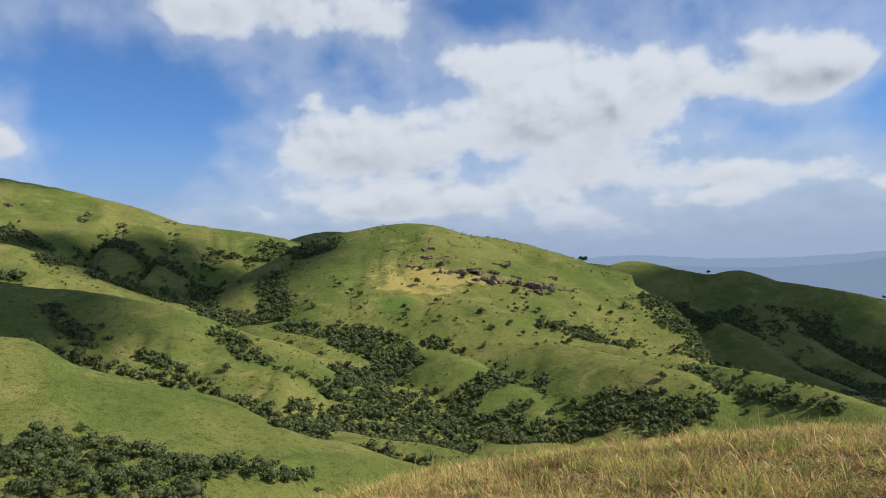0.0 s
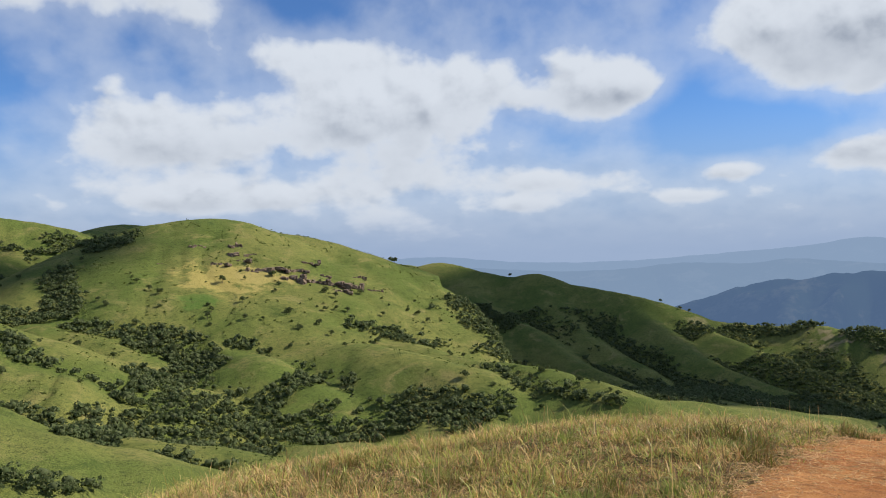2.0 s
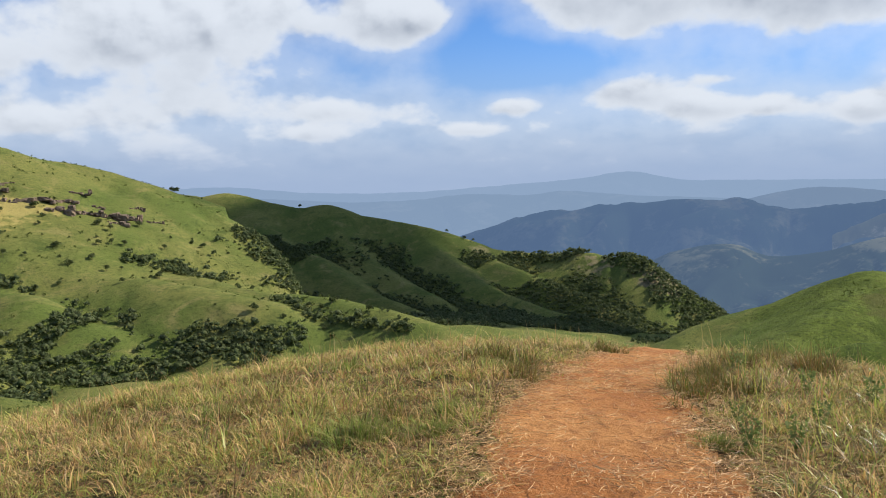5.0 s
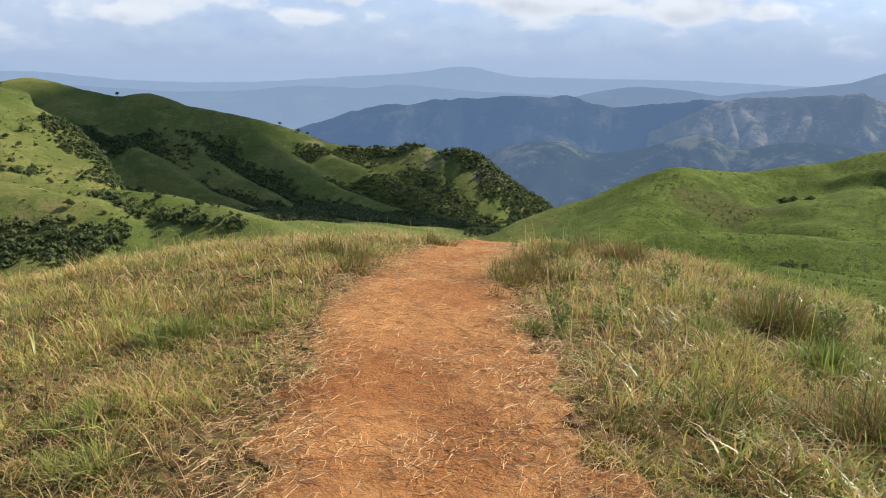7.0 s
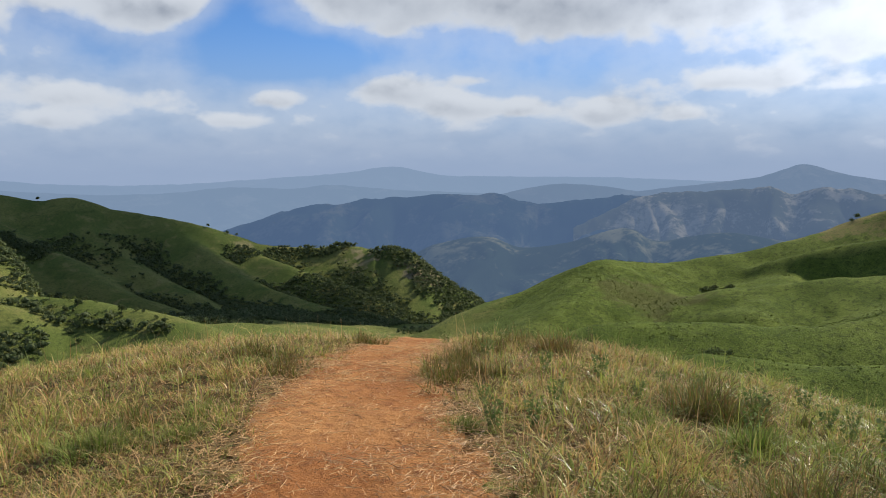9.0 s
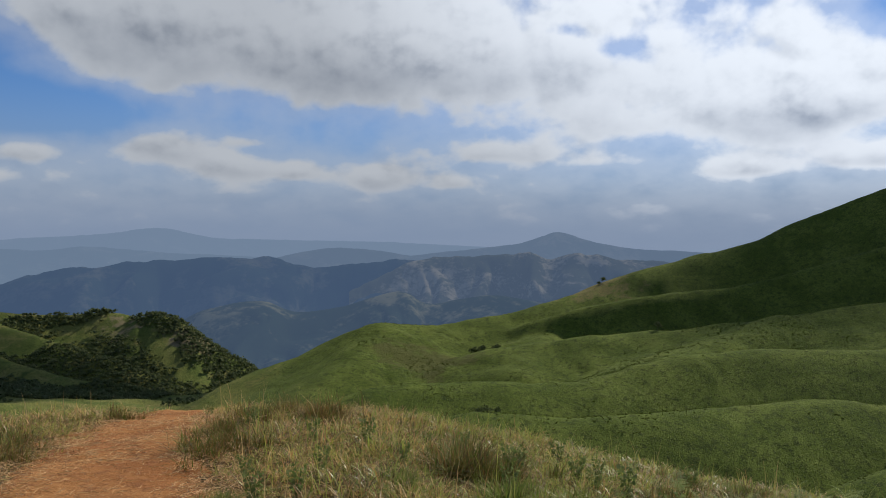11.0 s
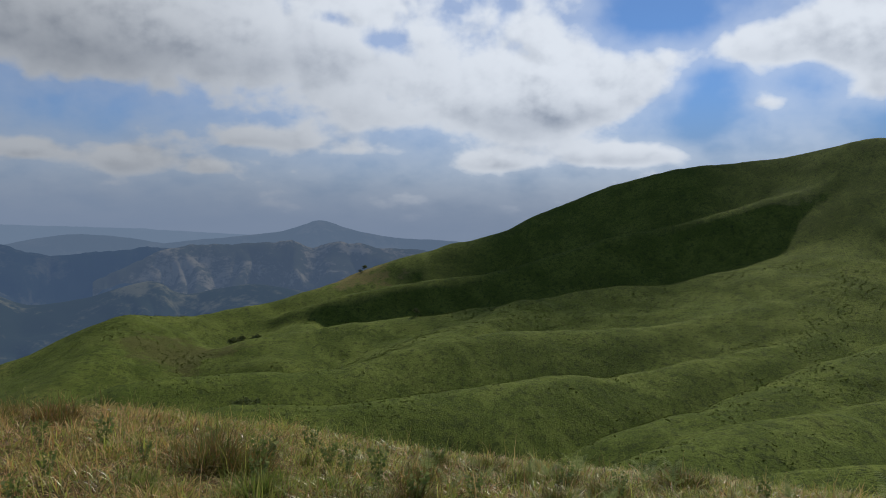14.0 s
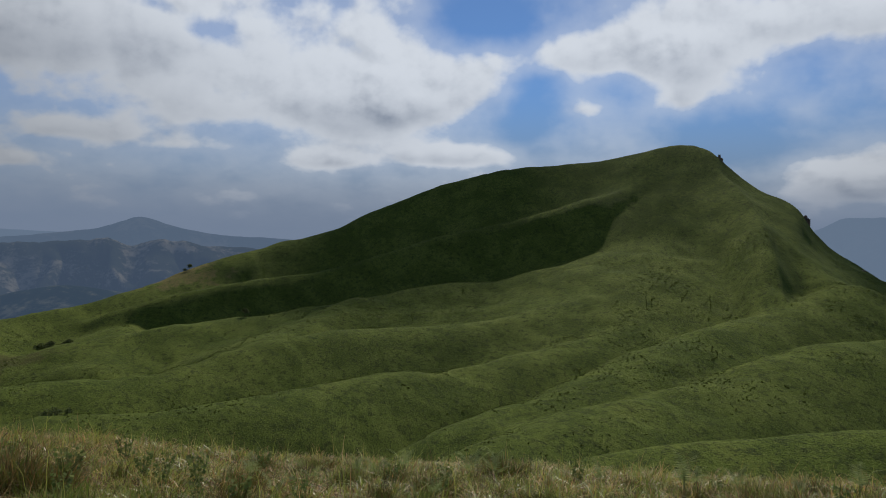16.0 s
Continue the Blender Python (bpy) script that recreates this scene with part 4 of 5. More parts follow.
    x, y, r, side = x[keep], y[keep], r[keep], side[keep]
    lift = np.abs(rng.normal(0.03, 0.06, len(x))) * smooth(side, 1.0, 1.5)
    v, f = blades(rng, x, y, knoll(x, y) + 0.01 + lift, rng.uniform(0.05, 0.15, len(x)), 0.0007 + 0.00018 * r, rng.uniform(1.2, 2.0, len(x)), rng.uniform(0, 6.28, len(x)))
    tagged(new("fallen_straw", mesh_of("fallen_straw", v, f, LITTER, False)), "bleached straw lying bent over the sward", "straw", kind="stuff")
    # Seed stalks that stand over the rest.
    n = 1400
    r = 5.0 + 13 * rng.random(n)
    b = np.radians(rng.uniform(-36, 128, n))
    x, y = r * np.sin(b), r * np.cos(b)
    ok = path_side(x, y) > 1.5
    x, y, r = x[ok], y[ok], r[ok]
    v, f = blades(rng, x, y, knoll(x, y), rng.uniform(0.3, 0.62, len(x)), 0.0022 + 0.0001 * r, rng.uniform(0.1, 0.6, len(x)), rng.uniform(0, 6.28, len(x)))
    tagged(new("seed_stalks", mesh_of("seed_stalks", v, f, TURF, False)), "thin seed stalks standing over the hill grass", "grass", kind="stuff")


def build_path_litter():
    """Trodden straw and a few clods on the footpath."""
    rng = np.random.default_rng(9)
    n = 110000
    r = 1.8 + 12 * rng.random(n) ** 1.1
    b = np.radians(rng.uniform(15, 70, n))
    x, y = r * np.sin(b), r * np.cos(b)
    side = path_side(x, y)
    bunch = fbm(x * 2.2, y * 2.2, 3, 111)
    ok = (side < 1.45) & (rng.random(n) < 0.08 + 0.50 * smooth(side, 0.45, 1.1) + 0.35 * smooth(bunch, 0.1, 0.7))
    x, y, r = x[ok], y[ok], r[ok]
    n = len(x)
    a = rng.uniform(0, 2 * np.pi, n)
    long, bend = rng.uniform(0.02, 0.13, n), rng.normal(0, 0.22, n)
    wide = 0.0006 + 0.00013 * r
    z = knoll(x, y) + 0.034
    verts = np.zeros((n, 6, 3))
    for k, u in enumerate((-0.5, 0.0, 0.5)):
        px = x + np.cos(a) * long * u - np.sin(a) * bend * long * (0.25 - u * u)
        py = y + np.sin(a) * long * u + np.cos(a) * bend * long * (0.25 - u * u)
        pz = z + rng.uniform(-0.006, 0.012, n)
        verts[:, 2 * k] = np.stack([px - np.sin(a) * wide, py + np.cos(a) * wide, pz], -1)
        verts[:, 2 * k + 1] = np.stack([px + np.sin(a) * wide, py - np.cos(a) * wide, pz + 0.002], -1)
    base = (np.arange(n) * 6)[:, None]
    faces = np.concatenate([base + np.array([[0, 1, 3, 2]]), base + np.array([[2, 3, 5, 4]])])
    tagged(new("path_straw", mesh_of("path_straw", verts.reshape(-1, 3), faces, LITTER)), "trodden straw scattered over the earth path", "straw", kind="stuff")


build_path()
build_turf()
build_path_litter()

# ---------------------------------------------------------------- woods, bushes and rocks on the hills
def part(name, me, parent, label=""):
    ob = new(name, me)
    ob.parent = parent
    return tagged(ob, label)


def leaf_cloud(rng, n, lumps, radius, height, leaf):
    """Leaf clumps on the skin of a few overlapping lumps: centres, outward ways and sizes of the clumps, for a crown round (0, 0, height)."""
    at = rng.normal(0, 1, (lumps, 3)) * np.array([0.42, 0.42, 0.26]) * radius
    size = rng.uniform(0.5, 0.8, lumps) * radius
    pick = rng.integers(0, lumps, n)
    way = rng.normal(0, 1, (n, 3))
    way /= np.linalg.norm(way, axis=1)[:, None]
    way[:, 2] = np.abs(way[:, 2]) * 1.1 - 0.35
    centre = at[pick] + way * size[pick][:, None] * rng.uniform(0.7, 1.05, (n, 1)) * np.array([1, 1, 0.85])
    centre[:, 2] += height
    return centre, way, leaf * rng.uniform(0.6, 1.35, n)


def leaf_quads(rng, centre, way, size):
    n = len(centre)
    nrm = way + rng.normal(0, 0.75, (n, 3))
    nrm /= np.linalg.norm(nrm, axis=1)[:, None]
    a = np.cross(nrm, rng.normal(0, 1, (n, 3)))
    a /= np.linalg.norm(a, axis=1)[:, None] + 1e-9
    b = np.cross(nrm, a)
    s = size[:, None]
    quad = np.stack([centre - a * s, centre - b * s * 0.8 + nrm * s * 0.25, centre + a * s * 1.1, centre + b * s * 0.75 - nrm * s * 0.2], 1)
    return quad.reshape(-1, 3), np.arange(n * 4).reshape(-1, 4)


def grove_mask(x, y):
    """How likely a wood stands here: named groves, and the low gullies of the western hills."""
    best = np.zeros(x.shape)
    ragged = 1.0 + 0.5 * fbm(x / 26, y / 26, 3, 91)
    for (b0, d0), (b1, d1), w in GROVES:
        ax, ay, _ = place(b0, 0, d0)
        bx, by, _ = place(b1, 0, d1)
        dx, dy = bx - ax, by - ay
        u = np.clip(((x - ax) * dx + (y - ay) * dy) / (dx * dx + dy * dy), 0, 1)
        best = np.maximum(best, 1 - smooth(np.hypot(x - ax - u * dx, y - ay - u * dy) / ragged, w * 0.9, w * 1.5))
    r, b = np.hypot(x, y), np.degrees(np.arctan2(x, y))
    here = land(x, y)
    ring = sum(land(x + 22 * math.cos(a), y + 22 * math.sin(a)) for a in np.arange(6) * math.pi / 3) / 6
    hollow = smooth(ring - here + 0.8 * fbm(x / 30, y / 30, 2, 95), 1.7, 2.8)
    west = np.where(b < 14, smooth(r, 340, 400), smooth(r, 600, 680)) * (1 - smooth(b, 44, 48)) * (1 - smooth(b, -10, -7) * (1 - smooth(b, 11, 14)) * smooth(r, 540, 580))
    wide_ring = sum(land(x + 50 * math.cos(a), y + 50 * math.sin(a)) for a in np.arange(4) * math.pi / 2) / 4
    ridge_wood = smooth(wide_ring - here + 5.0 * fbm(x / 60, y / 60, 4, 97), -0.5, 7.0) * smooth(b, 13, 16) * (1 - smooth(b, 47, 50)) * smooth(r, 640, 700) * (1 - smooth(r, 1080, 1110)) * (1 - 0.8 * smooth(r + 9 * np.abs(b - 41), 1030, 1050) * smooth(b, 34, 38) * (1 - smooth(b, 44, 46)))
    hollow = hollow * (1 - smooth(b, 13, 16))
    return np.maximum(np.maximum(best, hollow * west * 0.30), ridge_wood * 0.9), here


def build_woods():
    rng = np.random.default_rng(12)
    step = 3.3
    gx, gy = np.meshgrid(np.arange(-520, 820, step), np.arange(150, 1150, step))
    x = gx.ravel() + rng.uniform(-1.65, 1.65, gx.size)
    y = gy.ravel() + rng.uniform(-1.65, 1.65, gx.size)
    r, b = np.hypot(x, y), np.degrees(np.arctan2(x, y))
    ok = (r > 190) & (r < 1120) & (b > -33) & (b < 51)
    x, y = x[ok], y[ok]
    mask, z = grove_mask(x, y)
    ok = rng.random(len(x)) < mask * 1.05 - 0.08
    x, y, z = x[ok], y[ok], z[ok]
    r = np.hypot(x, y)
    allv, allf, count = [], [], 0
    ball = bmesh.new()
    bmesh.ops.create_icosphere(ball, subdivisions=1, radius=1.0)
    core_v, core_f = np.array([q.co for q in ball.verts]), np.array([[q.index for q in p.verts] for p in ball.faces])
    ball.free()
    hearts, heart_faces, hearts_n = [], [], 0
    for i in range(len(x)):
        near = r[i] < 300
        rad = 1.1 + 2.3 * rng.random() ** 1.8
        n = 160 if near else (32 if r[i] < 560 else 22)
        c, w, s = leaf_cloud(rng, n, 6 if near else 4, rad, rad * rng.uniform(0.6, 1.2), 0.36 * rad * (0.42 if near else (0.86 if r[i] < 560 else 1.02)))
        v, f = leaf_quads(rng, c + np.array([x[i], y[i], z[i]]), w, s)
        mid = c.mean(0) + np.array([x[i], y[i], z[i]])
        hearts.append(core_v * rng.uniform(0.5, 0.8, (len(core_v), 1)) * rad * np.array([0.95, 0.95, 0.8]) + mid)
        heart_faces.append(core_f + hearts_n)
        hearts_n += len(core_v)
        allv.append(v)
        allf.append(f + count)
        count += len(v)
    me = mesh_of("wood_depths", np.concatenate(hearts), np.concatenate(heart_faces), WOOD_LEAVES, False)
    tagged(new("wood_depths", me), "shaded inner foliage of the gully woods", "woods", kind="stuff")
    me = mesh_of("woodland", np.concatenate(allv), np.concatenate(allf), WOOD_LEAVES, False)
    tagged(new("woodland", me), "dense dark green evergreen woods filling the gullies", "woods", kind="stuff")


def build_scrub():
    """Knee-high bracken and shrubs dotted over the grass of the hills."""
    rng = np.random.default_rng(77)
    allv, allf, count = [], [], 0
    for b0, b1, r0, r1, n, small, patch in ((56, 125, 130, 520, 20000, 0.36, 0.05), (-30, 28, 320, 880, 7000, 0.65, 0.15)):
        b, r = np.radians(rng.uniform(b0, b1, n)), r0 + (r1 - r0) * rng.random(n) ** 0.8
        x, y = r * np.sin(b), r * np.cos(b)
        thick = fbm(x / 34, y / 34, 4, 151) + 0.5 * fbm(x / 9, y / 9, 2, 155)
        ok = rng.random(n) < smooth(thick, patch - 0.25, patch + 0.55)
        x, y, r = x[ok], y[ok], r[ok]
        z = land(x, y)
        for i in range(len(x)):
            rad = small * rng.uniform(0.5, 1.6) * (0.7 + r[i] / 900)
            c, w, q = leaf_cloud(rng, 9, 3, rad, rad * 0.35, 0.42 * rad)
            v, f = leaf_quads(rng, c + np.array([x[i], y[i], z[i]]), w, q)
            allv.append(v)
            allf.append(f + count)
            count += len(v)
    me = mesh_of("hill_scrub", np.concatenate(allv), np.concatenate(allf), SCRUB, False)
    tagged(new("hill_scrub", me), "low dark green bracken and shrubs scattered in hill grass", "scrub", kind="stuff")


def tree_model(rng, name, rad, tall, n, leaves_mat, label, category):
    """A slope tree: a tapered forked trunk and a crown of leaf clumps."""
    top = new(name)
    bm = bmesh.new()
    limbs = [((0, 0, -0.4), (0, 0, tall * 0.55), rad * 0.07)]
    for k in range(4):
        a = rng.uniform(0, 2 * math.pi)
        limbs.append(((0, 0, tall * rng.uniform(0.25, 0.5)), (math.cos(a) * rad * 0.6, math.sin(a) * rad * 0.6, tall * rng.uniform(0.7, 0.9)), rad * 0.04))
    for a, b, w in limbs:
        a, b = Vector(a), Vector(b)
        turn = (b - a).to_track_quat("Z", "Y").to_matrix().to_4x4()
        bmesh.ops.create_cone(bm, segments=7, radius1=w, radius2=w * 0.45, depth=(b - a).length, matrix=Matrix.Translation((a + b) / 2) @ turn)
    me = bpy.data.meshes.new("trunk")
    bm.to_mesh(me)
    bm.free()
    me.materials.append(BARK)
    part("trunk", me, top)
    c, w, s = leaf_cloud(rng, n, 7, rad, tall * 0.62, 0.16 * rad)
    v, f = leaf_quads(rng, c, w, s)
    part("crown", mesh_of("crown", v, f, leaves_mat, False), top)
    return tagged(top, label, category, category + "s on the slopes")


def build_slope_trees():
    rng = np.random.default_rng(31)
    models = [tree_model(rng, "tree", 3.4, 6.5, 420, BUSH_LEAVES, "rounded dark green tree on a grassy slope", "tree"),
              tree_model(rng, "tree", 2.6, 6.8, 360, BUSH_LEAVES, "slender dark green tree on a grassy slope", "tree"),
              tree_model(rng, "bush", 2.2, 2.8, 300, BUSH_LEAVES, "low spreading green bush on a grassy slope", "bush"),
              tree_model(rng, "bush", 1.5, 1.9, 220, BUSH_LEAVES, "small round green bush on a grassy slope", "bush")]
    spots = [(-1.9, 679, 1, 1.1), (-5.7, 595, 0, 1.2), (-5.1, 580, 0, 1.1), (-9.5, 645, 2, 1.2), (1.5, 693, 0, 0.9), (2.6, 630, 2, 1.3), (4.8, 617, 0, 0.8), (3.4, 604, 2, 1.2), (5.2, 677, 2, 1.3), (10.3, 826, 0, 1.0), (10.0, 829, 2, 1.2),
             (18.72, 1208, 1, 1.0), (-28.8, 664, 0, 1.1), (-28.2, 664, 2, 1.2), (-26.3, 506, 0, 1.1), (-2.8, 612, 2, 0.8), (-6.1, 637, 2, 0.8), (11.2, 691, 2, 1.0), (6.0, 482, 0, 0.8), (-15.6, 443, 0, 0.75), (-25, 259, 3, 1.0),
             (73.9, 596, 1, 0.7), (73.6, 594, 3, 1.0), (77.7, 470, 1, 0.85), (65.2, 466, 0, 0.9), (64.6, 462, 2, 1.3), (66.2, 468, 2, 1.2), (65.6, 240, 3, 0.9), (65.0, 242, 3, 1.0), (66.3, 239, 3, 0.7), (57.9, 247, 3, 1.2),
             (29.3, 1112, 1, 0.9), (30.6, 1106, 0, 0.8), (31.2, 1105, 1, 0.8), (57.0, 250, 2, 0.7), (26.2, 458, 1, 0.7), (22.8, 476, 0, 0.7), (20.0, 500, 2, 0.9)]
    for zone in range(150):
        kind = rng.random()
        if kind < 0.6:
            spots.append((rng.uniform(-8, 16), rng.uniform(560, 720), rng.choice([0, 1, 2, 3, 3]), rng.uniform(0.45, 0.9)))
        elif kind < 0.8:
            spots.append((rng.uniform(12, 27), rng.uniform(460, 540), rng.choice([0, 2, 2, 3]), rng.uniform(0.4, 0.8)))
        else:
            spots.append((rng.uniform(-29, -8), rng.uniform(430, 900), rng.choice([0, 1, 2, 3]), rng.uniform(0.5, 0.9)))
    used = set()
    for bearing, dist, kind, size in spots:
        x, y, _ = place(bearing, 0, dist)
        m = Matrix.Translation((x, y, float(land(np.array([x]), np.array([y]))[0]))) @ Matrix.Rotation(rng.uniform(0, 6.28), 4, "Z")
        ob = models[kind]
        if kind in used:
            ob = copy_thing(ob, m)
        used.add(kind)
        ob.matrix_basis = m @ Matrix.Diagonal((size, size, size, 1))


def rock_model(seed, length, wide, tall, label):
    """A broken outcrop: fractured slabs side by side, each a part."""
    rng = random.Random(seed)
    top = new("rock_outcrop")
    for k in range(int(7 + length / 2.2)):
        along = rng.uniform(-0.5, 0.5)
        at = Vector((along * length, (0.25 * math.sin(along * 9) + rng.uniform(-0.3, 0.3)) * wide, rng.uniform(-0.45, 0.10) * tall))
        size = (rng.uniform(0.035, 0.12) * length, rng.uniform(0.12, 0.34) * wide, rng.uniform(0.12, 0.34) * tall)
        turn = Matrix.Rotation(rng.uniform(-0.4, 0.4), 3, "Z")
        bm = bmesh.new()
        made = bmesh.ops.create_icosphere(bm, subdivisions=2, radius=1.0)
        for v in made["verts"]:
            p = Vector([math.copysign(abs(c) ** 0.5, c) for c in v.co])
            p *= 1.0 + 0.45 * noise.fractal(v.co * 1.5 + at, 0.7, 2.1, 5)
            v.co = at + turn @ Vector((p.x * size[0], p.y * size[1], p.z * size[2]))
        me = bpy.data.meshes.new("slab")
        bm.to_mesh(me)
        bm.free()
        me.materials.append(ROCK)
        part("slab", me, top)
    return tagged(top, label, "rock", "rock outcrops on the hills")


def build_rocks():
    for k, (bearing, dist, length, wide, tall, turn) in enumerate([(-1.0, 751, 13, 8, 9, 0.2), (-0.3, 735, 26, 7, 6, 0.35), (-2.1, 713, 22, 6, 5, -0.5), (0.6, 704, 26, 8, 6, -0.15), (2.6, 694, 34, 10, 8, -0.25), (5.9, 705, 36, 10, 9, -0.05),
                                                                   (1.6, 708, 30, 9, 6, -0.3), (4.4, 698, 34, 10, 7, -0.15), (7.0, 712, 24, 8, 6, 0.0), (-0.6, 722, 22, 7, 5, -0.6), (3.2, 716, 26, 8, 5, -0.2), (6.4, 690, 22, 7, 5, -0.1), (8.6, 716, 20, 6, 4, 0.1), (-3.6, 751, 14, 5, 4, 0.4), (4.0, 742, 24, 8, 6, -0.1), (7.6, 744, 16, 6, 5, 0.1), (-6.0, 723, 12, 5, 4, -0.3), (5.0, 722, 18, 6, 5, 0.2), (-28.6, 990, 22, 8, 7, 0.2), (-19.3, 990, 20, 8, 7, 0.1)]):
        x, y, _ = place(bearing, 0, dist)
        ob = rock_model(k, length, wide, tall, "dark weathered rock outcrop breaking through hill grass")
        ob.matrix_basis = Matrix.Translation((x, y, float(land(np.array([x]), np.array([y]))[0]))) @ Matrix.Rotation(turn - radians(bearing), 4, "Z")
    # The broken cliffs under the eastern summit.
    for k, (bearing, dist, length, wide, tall, turn) in enumerate([(110.6, 660, 16, 7, 8, 0.2), (111.6, 651, 14, 7, 9, 0.9), (112.8, 646, 12, 6, 7, 0.8), (116.4, 630, 16, 7, 10, 1.0), (117.3, 622, 14, 7, 11, 1.1), (118.5, 614, 18, 6, 7, 0.7), (119.6, 606, 14, 6, 6, 0.6), (63.9, 536, 20, 6, 3.5, 0.1), (70.5, 572, 12, 4, 2.5, 0.2), (55.2, 488, 14, 4, 3, 0.3)]):
        x, y, _ = place(bearing, 0, dist)
        ob = rock_model(40 + k, length, wide, tall, "dark cliff rocks on the crest of the hill")
        ob.matrix_basis = Matrix.Translation((x, y, float(land(np.array([x]), np.array([y]))[0]) - 4.5)) @ Matrix.Rotation(turn - radians(bearing), 4, "Z")


build_woods()
build_scrub()
build_slope_trees()
build_rocks()

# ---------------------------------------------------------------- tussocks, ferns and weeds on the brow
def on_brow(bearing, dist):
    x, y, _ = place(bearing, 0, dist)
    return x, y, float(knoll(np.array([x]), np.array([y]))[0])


def tussock_mesh(seed, count, tall, spread, mat):
    rng = np.random.default_rng(seed)
    # Several crowded bunches, leaning all ways, ragged at the top.
    bunch = rng.normal(0, 0.5, (9, 2)) * spread
    high = rng.uniform(0.55, 1.15, 9)
    pick = rng.integers(0, 9, count)
    x, y = (bunch[pick] + rng.normal(0, 0.16, (count, 2)) * spread).T
    a = np.arctan2(y, x) + rng.normal(0, 1.3, count)
    v, f = blades(rng, x, y, -0.03 + 0 * x, tall * high[pick] * rng.uniform(0.35, 1.1, count), rng.uniform(0.0025, 0.0058, count), rng.uniform(0.1, 1.5, count), a)
    return mesh_of("grass_tussock", v, f, mat, False)


def build_tussocks():
    kinds = [(tussock_mesh(1, 1000, 0.46, 0.46, RUSSET), "dense russet grass tussock gone to seed"), (tussock_mesh(2, 650, 0.28, 0.32, LUSH), "lush green grass tussock beside the path"), (tussock_mesh(3, 650, 0.27, 0.34, RUSSET), "low dark russet grass tussock"), (tussock_mesh(4, 260, 0.20, 0.16, BLEACHED), "small bleached white clump of dead grass")]
    rng = random.Random(5)
    spots = [(63.4, 7.9, 0, 1.1), (65.6, 7.7, 0, 0.95), (61.0, 8.3, 2, 1.0), (67.8, 8.0, 2, 0.9), (69.0, 5.15, 0, 0.95), (71.4, 5.0, 0, 0.9), (66.6, 5.3, 2, 1.15), (58.4, 4.4, 2, 0.95), (60.4, 4.5, 1, 0.8), (46.6, 7.9, 2, 1.15), (47.6, 8.3, 0, 0.65), (46.8, 9.4, 0, 0.7),
             (52.8, 4.1, 2, 0.6), (58.8, 6.5, 1, 0.9), (67.2, 6.6, 1, 1.0), (22.4, 6.0, 1, 0.9), (18.2, 3.95, 1, 0.8), (33.6, 8.6, 2, 0.9), (47.2, 5.9, 1, 0.6), (72.5, 7.4, 1, 1.0),
             (49, 11.0, 0, 0.8), (51.5, 12, 0, 0.8), (54, 11.5, 0, 0.9), (40.2, 12.6, 2, 1.0), (38, 12.8, 2, 1.0), (34.4, 9.6, 2, 0.9), (33.0, 10.4, 2, 1.0), (27.6, 6.0, 1, 0.7), (23.4, 6.2, 1, 0.8), (25.7, 6.6, 2, 0.8), (17.8, 4.5, 1, 0.8), (2.9, 5.6, 1, 0.9), (12.3, 8.2, 1, 0.8),
             (76, 6.6, 2, 1.0), (80, 7.4, 1, 1.0), (84, 6.2, 2, 1.0), (88, 7.2, 1, 0.9), (93, 6.6, 2, 1.1), (98, 7.5, 1, 1.0), (103, 6.8, 2, 1.0), (108, 7.2, 1, 0.9), (114, 6.6, 2, 1.0), (86, 9.8, 1, 0.9), (97, 10, 1, 0.9), (106, 10.4, 1, 1.0), (116, 10, 1, 1.0)]
    spots += [(74.2, 5.3, 3, 1.1), (75.0, 5.15, 3, 0.8)]
    spots += [(rng.uniform(72, 125), rng.uniform(5.6, 12.0), rng.choice((0, 0, 2, 2, 1)), rng.uniform(0.55, 0.95)) for k in range(46)]
    spots += [(rng.uniform(-8, 34), rng.uniform(6.0, 12.0), rng.choice((1, 2)), rng.uniform(0.45, 0.8)) for k in range(16)]
    for bearing, dist, kind, size in spots:
        me, label = kinds[kind]
        ob = new("grass_tussock", me)
        s = size * rng.uniform(0.9, 1.1)
        ob.matrix_basis = Matrix.Translation(on_brow(bearing, dist)) @ Matrix.Rotation(rng.uniform(0, 6.28), 4, "Z") @ Matrix.Diagonal((s, s, s, 1))
        tagged(ob, label, "grass tussock", "grass tussocks on the brow")


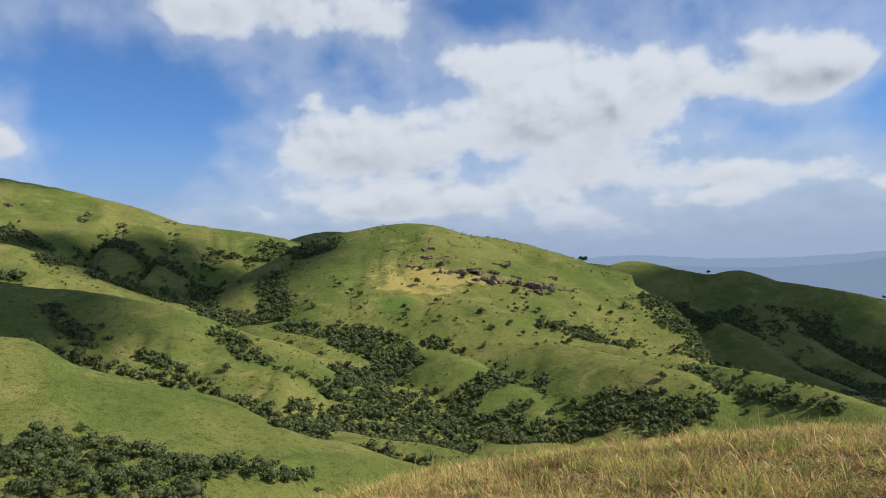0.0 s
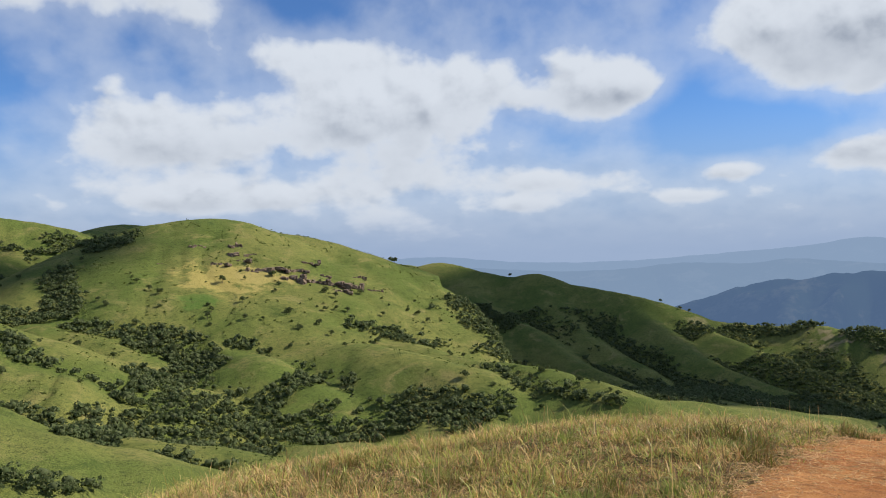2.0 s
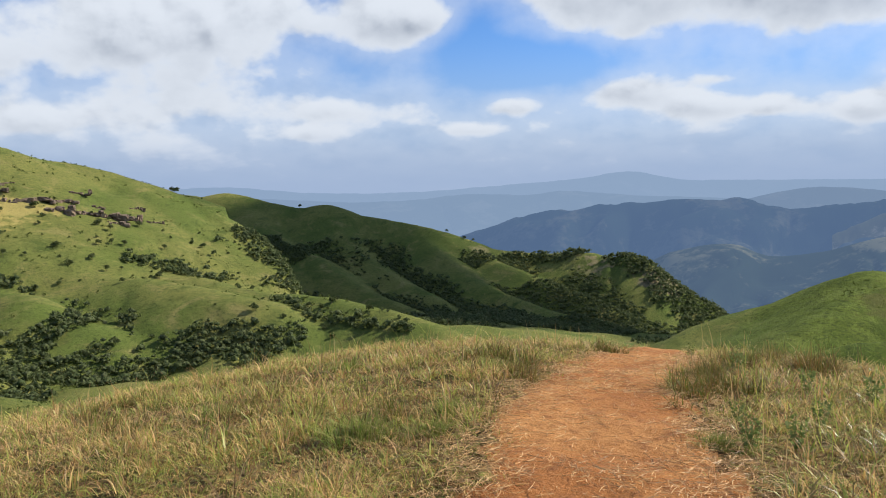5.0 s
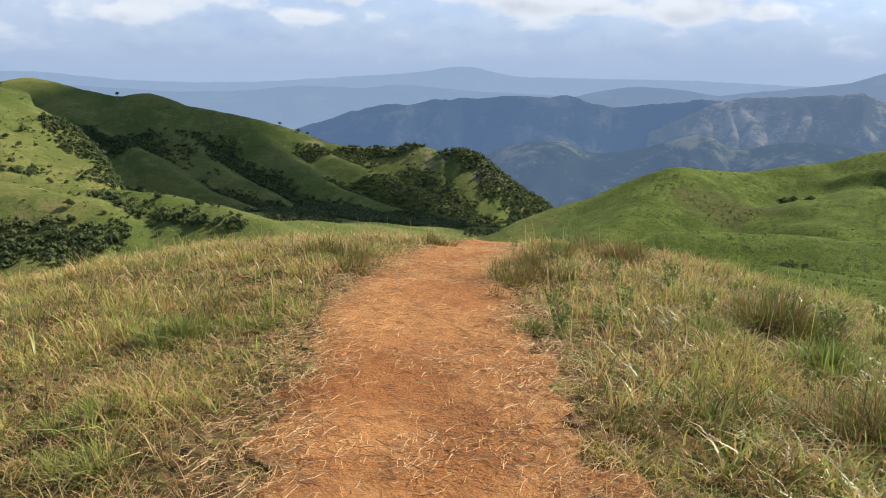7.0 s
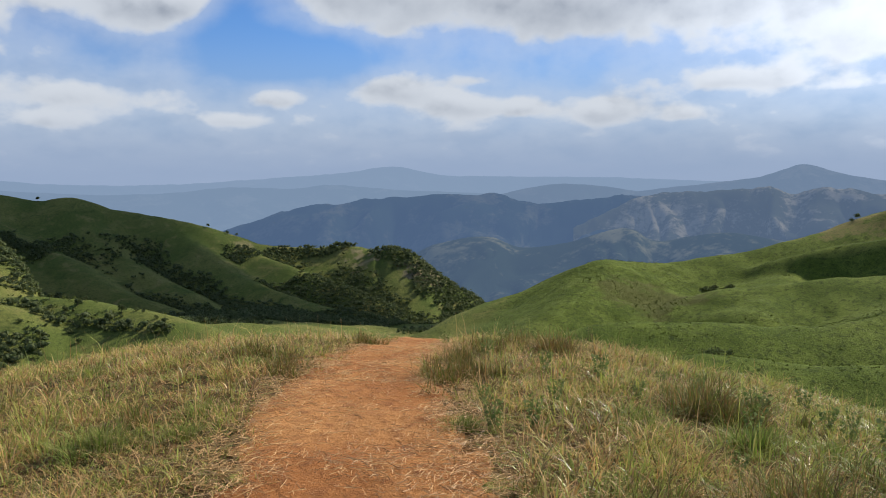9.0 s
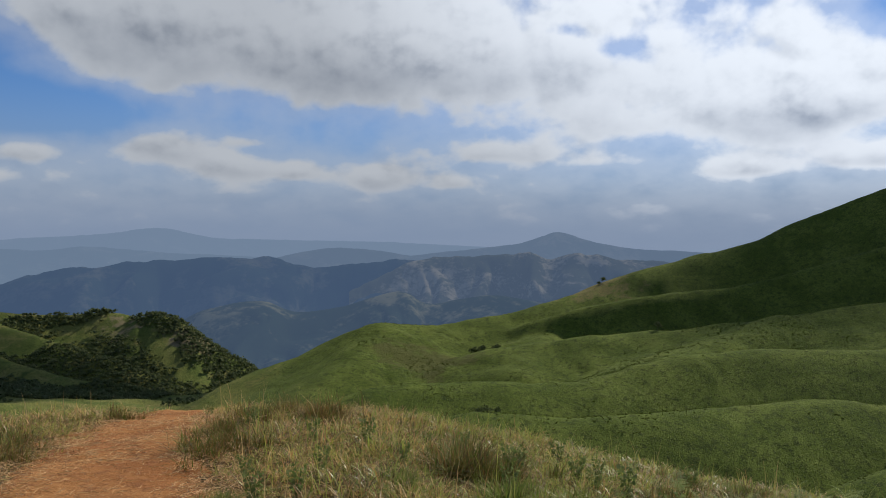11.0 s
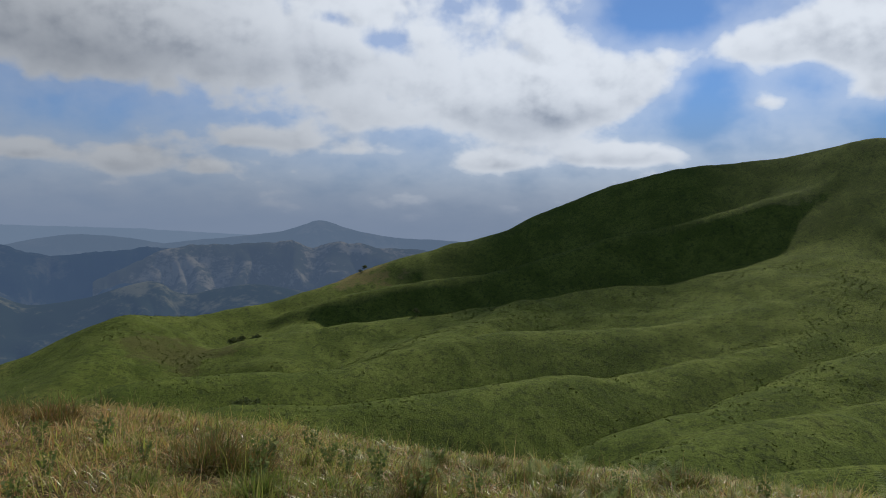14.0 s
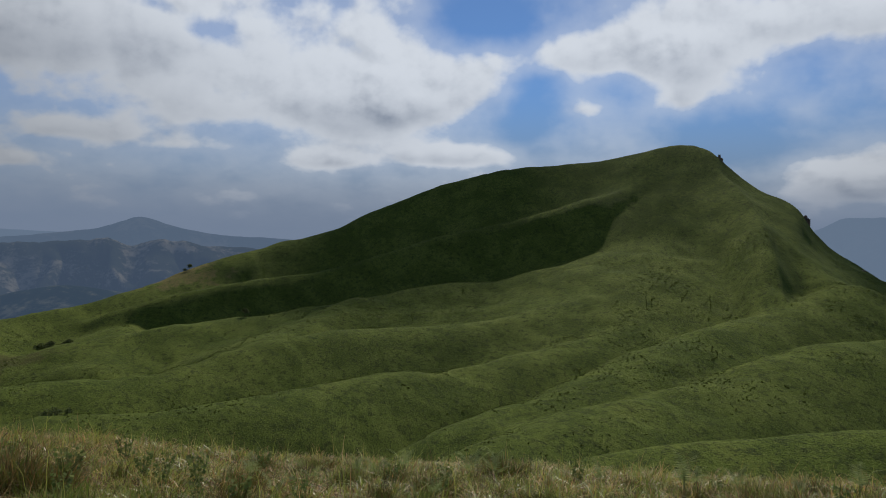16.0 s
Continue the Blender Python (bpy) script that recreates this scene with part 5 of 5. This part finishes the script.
def frond_mesh(seed, long):
    """A bracken frond: a bowed stalk with two rows of tapering, toothed leaflets."""
    rng = random.Random(seed)
    bm = bmesh.new()
    n = 20

    def at(u):
        return Vector((0.42 * long * u ** 2.0, 0, long * (1.0 * u - 0.30 * u ** 3.2)))

    prev = None
    for k in range(n + 1):
        u = k / n
        p, w = at(u), 0.006 * (1 - 0.8 * u)
        ring = [bm.verts.new(p + Vector((0, w, 0))), bm.verts.new(p + Vector((w, 0, w))), bm.verts.new(p + Vector((0, -w, 0)))]
        if prev:
            for i in range(3):
                bm.faces.new((prev[i], prev[(i + 1) % 3], ring[(i + 1) % 3], ring[i]))
        prev = ring
        if u > 0.25:
            reach = 0.26 * long * (1 - u) ** 0.8 + 0.02
            ahead = (at(min(1, u + 0.05)) - p).normalized()
            for side in (-1, 1):
                out = (Vector((0, side, 0)) + ahead * 0.35 + Vector((0, 0, -0.12 + rng.uniform(-0.1, 0.1)))).normalized()
                for j in range(6):
                    a, b = p + out * reach * (j / 6), p + out * reach * ((j + 0.9) / 6)
                    d = reach * 0.10 * (1 - j / 7)
                    bm.faces.new([bm.verts.new(q) for q in (a - ahead * d * 0.3, b - ahead * d, b + ahead * d * 0.4, a + ahead * d)])
    me = bpy.data.meshes.new("frond")
    bm.to_mesh(me)
    bm.free()
    me.materials.append(FERN)
    return me


def build_ferns():
    rng = random.Random(3)
    fronds = [frond_mesh(k, 0.5 + 0.06 * k) for k in range(3)]
    spots = [(78.8, 9.5, 0.8), (86.0, 10.6, 0.9), (87.2, 10.2, 0.7), (89.2, 11.2, 1.0), (94.1, 11.4, 1.1), (95.8, 11.2, 1.0), (103.1, 11.4, 0.9), (108.8, 11.2, 1.2), (109.6, 11.6, 0.9), (112.2, 11.2, 0.8), (119.4, 11.2, 1.0), (83, 9.6, 0.7), (100, 11.0, 0.6),
             (116, 10.6, 0.7), (106, 10.8, 0.6), (66.3, 8.8, 0.6), (75.7, 10.5, 0.6), (91.5, 8.6, 0.7), (80.2, 8.4, 0.7), (98, 8.8, 0.6)]
    for bearing, dist, size in spots:
        top = new("fern")
        top.matrix_basis = Matrix.Translation(on_brow(bearing, dist)) @ Matrix.Rotation(rng.uniform(0, 6.28), 4, "Z") @ Matrix.Diagonal((size * 1.0, size * 1.0, size * 1.0, 1))
        for k in range(rng.randint(2, 4)):
            ob = part("frond", rng.choice(fronds), top)
            ob.matrix_basis = Matrix.Rotation(k * 1.7 + rng.uniform(-0.4, 0.4), 4, "Z") @ Matrix.Rotation(rng.uniform(-0.25, 0.35), 4, "Y")
        tagged(top, "pale green bracken fern arching over the grass", "fern", "ferns on the brow")


def build_weeds():
    rng = np.random.default_rng(17)
    stem = bmesh.new()
    for k in range(5):
        a = k * 1.26
        foot, tip = Vector((0, 0, -0.02)), Vector((math.cos(a) * 0.10, math.sin(a) * 0.10, 0.42 + 0.04 * k))
        turn = (tip - foot).to_track_quat("Z", "Y").to_matrix().to_4x4()
        bmesh.ops.create_cone(stem, segments=6, radius1=0.006, radius2=0.003, depth=(tip - foot).length, matrix=Matrix.Translation((foot + tip) / 2) @ turn)
    stem_me = bpy.data.meshes.new("stem")
    stem.to_mesh(stem_me)
    stem.free()
    stem_me.materials.append(WEED)
    n = 90
    a, h = rng.uniform(0, 2 * np.pi, n), rng.uniform(0.08, 0.55, n)
    c = np.stack([np.cos(a) * (0.05 + 0.22 * h), np.sin(a) * (0.05 + 0.22 * h), h], -1)
    way = np.stack([np.cos(a) * 0.4, np.sin(a) * 0.4, 0.8 + 0 * a], -1)
    v, f = leaf_quads(rng, c, way, rng.uniform(0.02, 0.05, n))
    leaf_me = mesh_of("foliage", v, f, WEED, False)
    more = tuple((rng.uniform(70, 126), rng.uniform(5.5, 12.5), rng.uniform(0.55, 1.0)) for k in range(14)) + tuple((rng.uniform(48, 72), rng.uniform(5.5, 10.5), rng.uniform(0.4, 0.75)) for k in range(14))
    for bearing, dist, size in more + ((67.4, 7.9, 1.05), (57.1, 8.7, 0.8), (75.2, 8.6, 0.9), (72.9, 8.4, 0.7), (50.3, 12.0, 0.7), (46.2, 13.0, 0.6), (82, 8.2, 0.8), (78, 7.2, 0.9), (92, 9.0, 0.7)):
        top = new("weed")
        top.matrix_basis = Matrix.Translation(on_brow(bearing, dist)) @ Matrix.Rotation(bearing, 4, "Z") @ Matrix.Diagonal((size * 0.7, size * 0.7, size * 0.7, 1))
        part("stem", stem_me, top)
        part("foliage", leaf_me, top)
        tagged(top, "leafy green weed standing in hill grass", "weed", "weeds on the brow")


build_tussocks()
build_ferns()
build_weeds()
